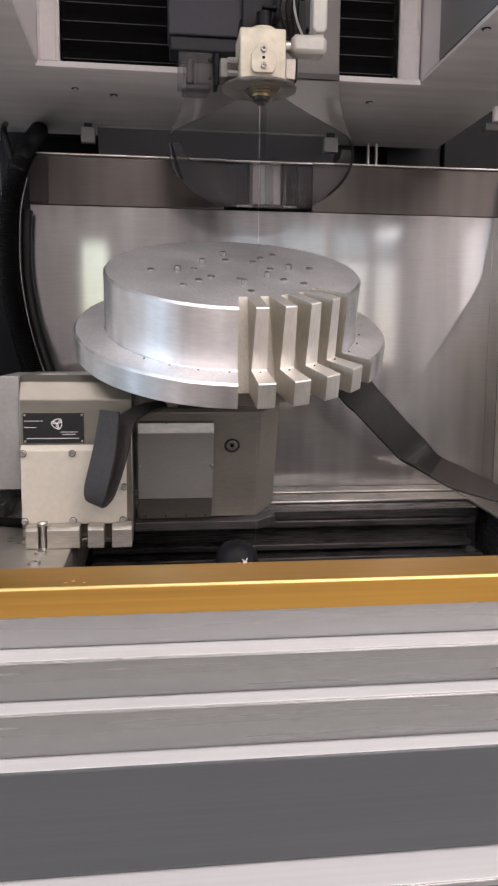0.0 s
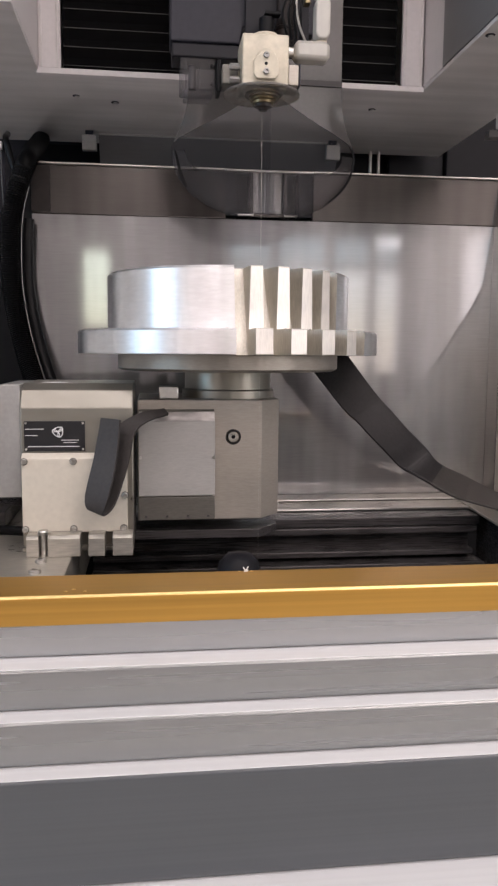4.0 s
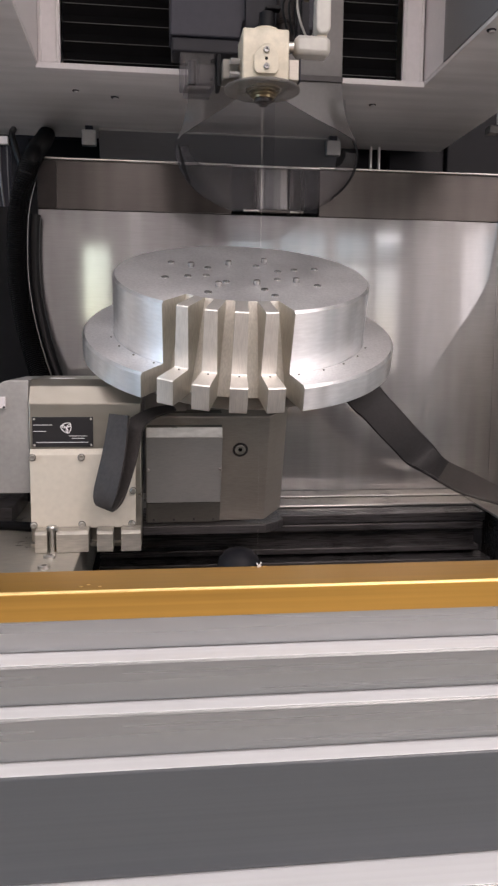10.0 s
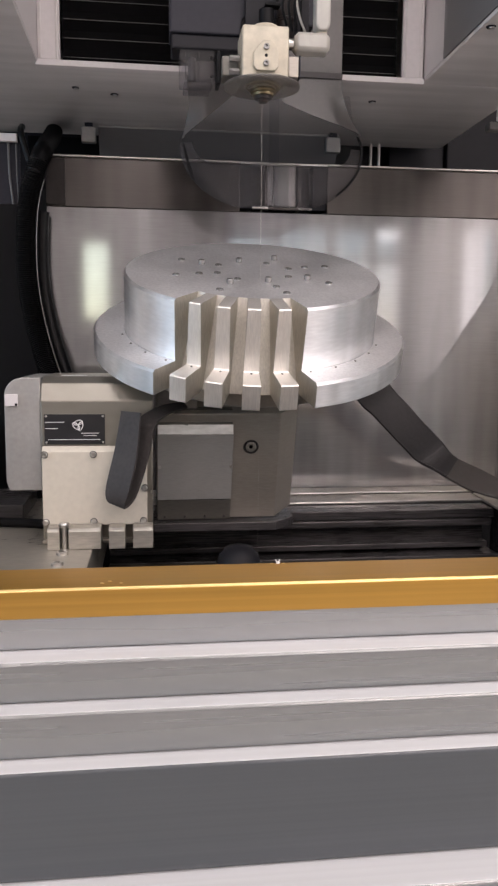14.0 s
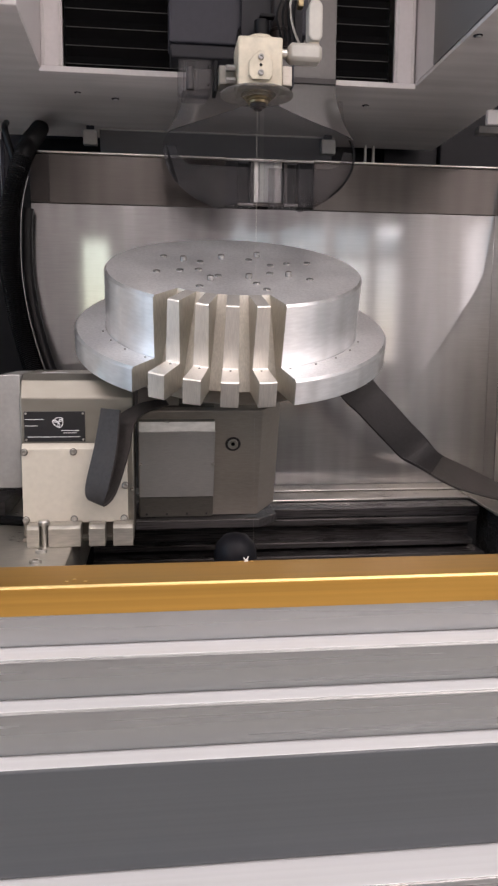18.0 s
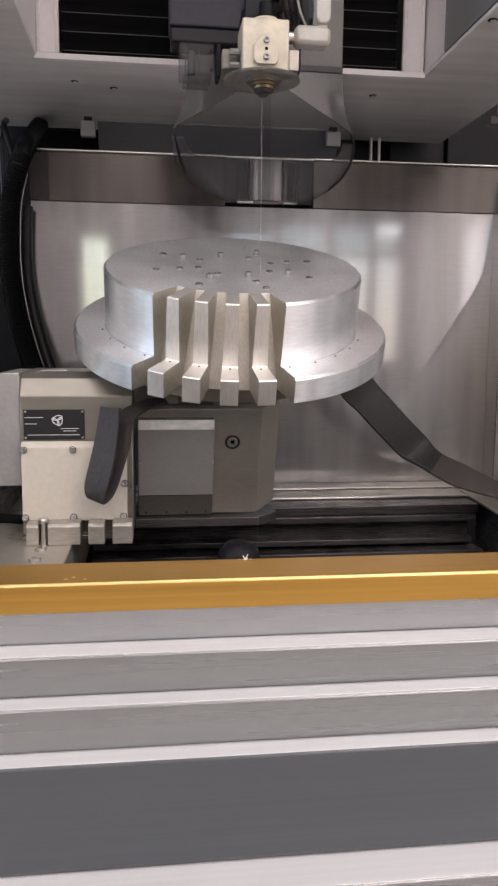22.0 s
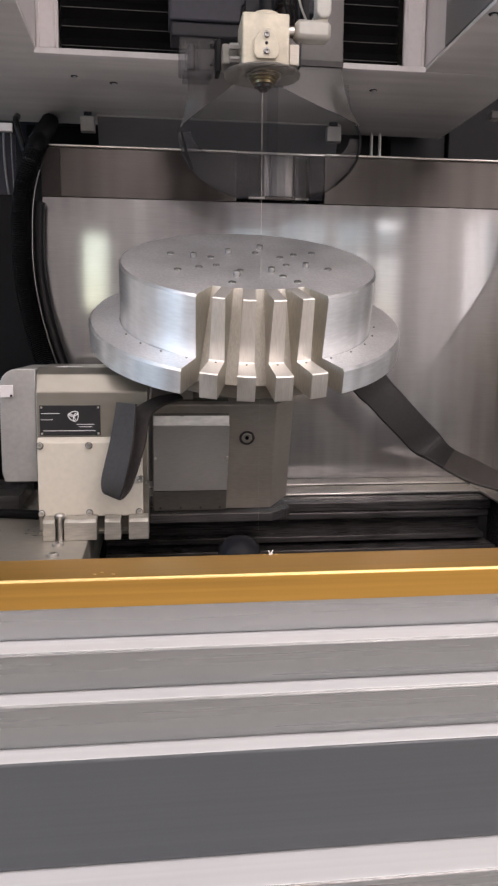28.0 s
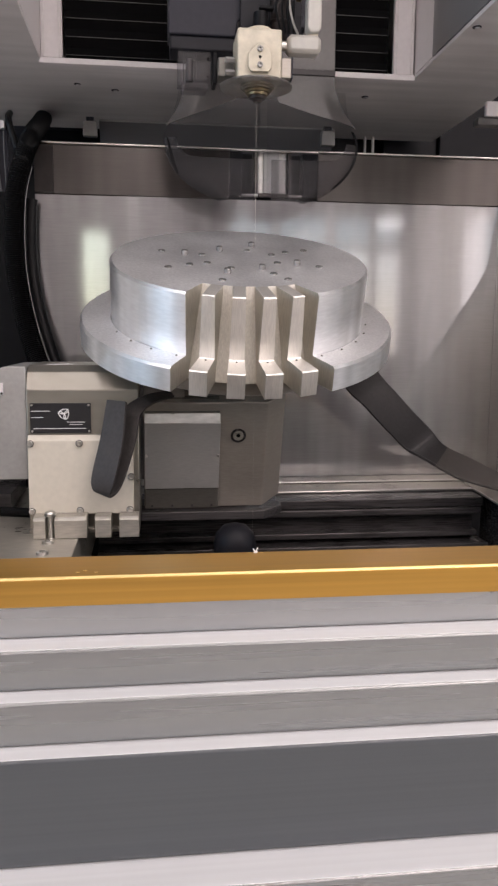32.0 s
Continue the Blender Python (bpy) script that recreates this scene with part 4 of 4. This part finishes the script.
for bz in (0.3145, 0.3005):
    part("coupling_nut", rod(0.0036, 0.0115, 0.0880, 0.9165, bz, 0, 6, 0.0006), "pin", uh)
part("guide_block", box(0.1010, 0.1524, 0.905, 0.955, 0.2923, 0.3470, 0.0022, seg=3), "ceramic", uh, "cream guide block")
gp = part("guide_plate", prism([(0.1165, 0.2985), (0.1365, 0.2985), (0.1400, 0.303), (0.1400, 0.318), (0.1355, 0.3265), (0.1305, 0.3300), (0.1240, 0.3300), (0.1130, 0.318), (0.1130, 0.303)], 1, 0.9000, 0.9048, 0.0008), "ceramic", uh)
socket_screw(0.0032, 0.1265, 0.8998, 0.3225, gp, mat="pin")
socket_screw(0.0032, 0.1265, 0.8998, 0.3055, gp, mat="pin")
part("hole", rod(0.0018, 0.0006, 0.1265, 0.8994, 0.314, 1, 14), "black", gp)
part("block_top", lathe([(0.0165, -0.001), (0.0165, 0.0035), (0.0140, 0.0060), (0.006, 0.0072)], 0.129, 0.928, 0.3472, 2, 32), "ceramic", uh)
part("splash_disc", lathe([(0.030, 0.2925), (0.0425, 0.2895), (0.0425, 0.2875), (0.028, 0.283)], 0.1252, 0.925, 0, 2, 44), "frosted", uh, "translucent splash disc")
part("disc_rim", lathe([(0.0405, 0.2892), (0.0428, 0.2890), (0.0428, 0.2872), (0.0405, 0.2870), (0.0405, 0.2891)], 0.1252, 0.925, 0, 2, 44), "frosted", uh)
part("nozzle", lathe([(0.0200, 0.2880), (0.0200, 0.2862), (0.0172, 0.2855), (0.0172, 0.2835), (0.0145, 0.2828), (0.0145, 0.2805), (0.0118, 0.2798), (0.0115, 0.2770), (0.007, 0.2765)], 0.1262, 0.920, 0, 2, 36), "brass", uh, "stepped brass nozzle")
part("nozzle_tip", lathe([(0.0098, 0.2766), (0.0092, 0.2735), (0.006, 0.2728), (0.0045, 0.2700)], 0.1262, 0.920, 0, 2, 28), "pipe_brown", uh, "dark nozzle tip")
part("side_lug", box(0.1530, 0.1645, 0.91, 0.945, 0.2960, 0.3176, 0.001), "housing", uh)
part("lug_plate", box(0.1648, 0.1665, 0.909, 0.946, 0.2950, 0.3190, 0.0006), "dark_grey", uh)
part("pipe_elbow", box(0.1600, 0.2000, 0.910, 0.934, 0.3250, 0.3455, 0.0045, seg=1), "nylon", uh, "white plastic elbow")
part("pipe_riser", prism([(0.1872, 0.3480), (0.1962, 0.3480), (0.2000, 0.3535), (0.2000, 0.3880), (0.1955, 0.3935), (0.1880, 0.3935), (0.1835, 0.3880), (0.1835, 0.3535)], 1, 0.912, 0.932, 0.0022), "nylon", uh, "white plastic riser")
part("riser_neck", rod(0.0042, 0.012, 0.1915, 0.922, 0.3936, 2, 16), "cast", uh)
part("riser_pipe", tube(smooth_path([(0.1915, 0.922, 0.405), (0.190, 0.925, 0.417), (0.182, 0.935, 0.43), (0.178, 0.95, 0.46)], 5), 0.0034, 10), "pipe_brown", uh)
part("cross_rod", rod(0.0018, 0.032, 0.1450, 0.932, 0.4005, 0, 12), "screw", uh, "bright steel rod")
part("rod_clamp", box(0.1735, 0.1800, 0.926, 0.938, 0.3900, 0.4050, 0.001), "brass", uh)
part("elbow_neck", rod(0.006, 0.010, 0.192, 0.922, 0.3425, 2, 16), "ceramic", uh)
part("spigot", rod(0.0055, 0.009, 0.1522, 0.922, 0.335, 0, 14), "screw", uh)
part("cable", tube(smooth_path([(0.175, 0.95, 0.43), (0.168, 0.95, 0.40), (0.172, 0.95, 0.375), (0.18, 0.955, 0.36)], 6), 0.0014, 8), "nylon", uh)
part("fitting", rod(0.009, 0.03, 0.135, 0.96, 0.355, 2, 16), "black", uh)
part("fitting", rod(0.0045, 0.012, 0.1145, 0.955, 0.350, 2, 16), "cast", uh)
part("brown_pipe", rod(0.0105, 0.062, 0.1590, 0.972, 0.3570, 2, 20), "pipe_brown", uh, "dark brown pipe")
part("pipe_ring", rod(0.0118, 0.005, 0.1590, 0.972, 0.3760, 2, 20), "pipe_brown", uh)
part("clip", box(0.132, 0.150, 0.95, 0.962, 0.386, 0.390, 0.001), "black", uh)
for k in range(4):
    part("cable", tube(smooth_path([(0.150 + 0.007 * k, 0.952, 0.44), (0.158 + 0.006 * k, 0.949 + 0.002 * k, 0.412), (0.152 + 0.007 * k, 0.950, 0.388), (0.160 + 0.005 * k, 0.958, 0.362)], 6), 0.0016, 8), "black", uh)
part("bracket_plate", box(0.112, 0.188, 0.9755, 0.981, 0.349, 0.46, 0.001), "panel_blue", uh)
wire = thing("cutting_wire", 0.1252, 0.920, 0.27, "thin bright cutting wire stretched below the nozzle", "wire", COLUMN)
part("strand", rod(0.00013, 0.160, 0.1252, 0.920, 0.110, 2, 8), "wire", wire)
# same wire, drawn thinner so that its unlit lower length fades
part("strand", rod(0.00006, 0.3745, 0.1252, 0.920, -0.265, 2, 8), "wire", wire)
lg = thing("lower_guide", 0.1252, 0.925, -0.33, "dark lower wire guide in the tank", "wire guide", COLUMN)
part("guide_body", lathe([(0.027, -0.36), (0.027, -0.262), (0.024, -0.249), (0.015, -0.239), (0.005, -0.236)], 0.103, 0.925, 0, 2, 40), "panel_blue", lg)
part("guide_nozzle", lathe([(0.009, -0.32), (0.009, -0.285), (0.006, -0.278), (0.004, -0.268)], 0.1252, 0.920, 0, 2, 20), "housing_dark", lg)
part("guide_arm", box(0.10, 0.17, 0.94, 1.5, -0.47, -0.405, 0.004), "dark_grey", lg)

# ---- ram of the head with its flared skirt, and the smoked film below ----
FY, FX = 1.212, 0.1715


def outline(z):
    """Half the breadth of skirt and film at a height."""
    if z > 0.3045:
        return 0.1145 + 0.0255 * max(0.0, min(1.0, (0.392 - z) / 0.0875)) ** 2
    if z > 0.2944:
        return 0.140
    return 0.140 * math.sqrt(max(0.0, 1 - ((0.2944 - z) / 0.0930) ** 2))


def sheet(z_top, z_low, sign, w0, w1, dy=0.0, n=24):
    """A bowed sheet on one side of the middle, between two shares of the outline (each a number or a function of height)."""
    own = bmesh.new()
    rows = []
    for i in range(n + 1):
        z = z_top + (z_low - z_top) * i / n
        a, b = (f(z) if callable(f) else f for f in (w0, w1))
        row = []
        for k in range(13):
            w = a + (b - a) * k / 12
            row.append(own.verts.new((FX + sign * outline(z) * w, FY + dy + 0.006 * w * w + 0.012 * max(0.0, w - 0.8) / 0.2 * max(0.0, min(1.0, (0.374 - z) / 0.04)), z)))
        rows.append(row)
    for a, b in zip(rows, rows[1:]):
        for k in range(12):
            own.faces.new((a[k], a[k + 1], b[k + 1], b[k]))
    bmesh.ops.remove_doubles(own, verts=own.verts[:], dist=1e-5)
    bmesh.ops.solidify(own, geom=own.faces[:], thickness=0.0012)
    return rounded(own)


ram = thing("ram_cover", FX, FY, 0.5, "grey painted ram cover in front of the bellows", "ram", COLUMN)
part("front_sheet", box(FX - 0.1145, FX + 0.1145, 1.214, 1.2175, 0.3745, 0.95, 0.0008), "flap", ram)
# dark strip laid on the cover for the shadow band across it
part("shadow_band", box(FX + 0.02, FX + 0.1145, 1.2105, 1.2135, 0.3960, 0.4045, 0.0004), "housing_dark", ram)
FILM, FLAPS = [], []
LEVER = 0.063                              # height of a flap below its hinge
for sign in (-1, 1):
    fl = thing("skirt_flap", FX + sign * 0.1, FY, 0.3745, "light grey flared flap hinged under the ram cover", "flap", group="skirt flaps")
    edge = lambda z: min(0.98, 0.2 + 13.2 * max(0.0, 0.3745 - z))
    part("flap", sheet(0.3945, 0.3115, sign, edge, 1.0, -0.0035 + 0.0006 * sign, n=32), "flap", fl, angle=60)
    FLAPS.append((fl, sign))
    fg = thing("film_guard", FX, FY, 0.3, "smoked translucent film guard with a rounded lower edge", "splash guard", group="film guard halves")
    part("film", sheet(0.3745, 0.2085, sign, lambda z: -min(0.8, 0.008 / max(0.008, outline(z))), 1.0, 0.0015 * sign), "film", fg, "smoked translucent film", angle=60)
    # added sheet: its curved top imitates a line bent by the bowed film
    bay = lambda z: 0.0 if z < 0.2695 else (0.085 + 0.035 * math.sqrt(max(0.0, 1 - ((0.300 - z) / 0.0305) ** 2))) / outline(z)
    part("film_veil", sheet(0.3000, 0.2085, sign, bay, 0.985, 0.004 + 0.0015 * sign, n=48), "grey_film", fg, "added grey sheet imitating the bowed film's darker lower part", angle=60)
    if sign < 0:
        rim = [(0.1355, 0.1345, 0.298), (0.1325, 0.1285, 0.280), (0.1285, 0.1235, 0.262), (0.121, 0.1165, 0.243)]
    else:
        rim = [(outline(z) - 0.0005, outline(z) - 0.0045, z) for z in (0.318, 0.31, 0.30, 0.29, 0.28, 0.27, 0.26, 0.25, 0.24, 0.23)]
    part("hem", band([Vector((FX + sign * a, FY + (-0.003 if sign < 0 else 0.014), z)) for a, b, z in rim],
                     [Vector((FX + sign * b, FY + (-0.003 if sign < 0 else 0.012), z)) for a, b, z in rim], 0.001), "black", fg)
    FILM.append((fg, sign))


# ---- what moves ----
def motions():
    for ob in TANK:
        if ob is head_unit:
            continue
        base = ob.location.copy()
        walk(ob, [(t, pose(base.x + tx, base.y, base.z)) for t, a, b, c, tx, hy in PATH])
    for ob in COLUMN:
        base = ob.location.copy()
        walk(ob, [(t, pose(base.x, base.y + hy, base.z)) for t, a, b, c, tx, hy in PATH])
    for ob, sign in FILM:
        base = ob.location.copy()
        walk(ob, [(t, pose(base.x + 0.5 * tx + sign * 0.26 * (hy + 0.018), base.y + hy, base.z)) for t, a, b, c, tx, hy in PATH])

    for ob, sign in FLAPS:
        base = ob.location.copy()
        walk(ob, [(t, pose(base.x, base.y + hy, base.z, 0, -math.degrees(math.asin((0.5 * tx + sign * 0.26 * (hy + 0.018)) / LEVER)), 0)) for t, a, b, c, tx, hy in PATH])

    def between(keys, t):
        for (t0, v0), (t1, v1) in zip(keys, keys[1:]):
            if t0 <= t <= t1:
                return v0 + (v1 - v0) * (t - t0) / (t1 - t0)
        return keys[-1][1]

    TILT = ((0, 19.6), (2.2, 19.6), (2.5, 16.5), (3.0, 10.2), (3.5, 2.1), (3.8, 0.0), (5.0, 0.0), (5.5, 7.8), (6.0, 16.3), (6.3, 19.4), (6.6, 19.7), (32, 19.7))
    SPIN = ((0, 36), (3.5, 36), (4.0, 36), (4.3, 31.5), (5.2, 8.5), (5.5, 1), (5.75, -6), (5.95, -11.3), (6.05, -12), (7.35, -12), (7.5, -10), (7.7, -4.5), (7.85, -1), (7.95, 0), (22.35, 0), (22.5, 1.9), (22.7, 7.5), (22.85, 11), (22.95, 12), (32, 12))
    travel = [(p[0], p[4]) for p in PATH]
    times = sorted({*(p[0] for p in PATH), *(k[0] for k in TILT), *(k[0] for k in SPIN)})
    swing, turn = [], []
    for t in times:
        m = pose(between(travel, t), PY, PZ + Z0, between(TILT, t))
        swing.append((t, m))
        turn.append((t, m @ pose(0.1097, 1.1252 - PY, 0.1062 - PZ, 0, 0, between(SPIN, t))))
    walk(head_unit, swing)
    walk(work, turn)


motions()
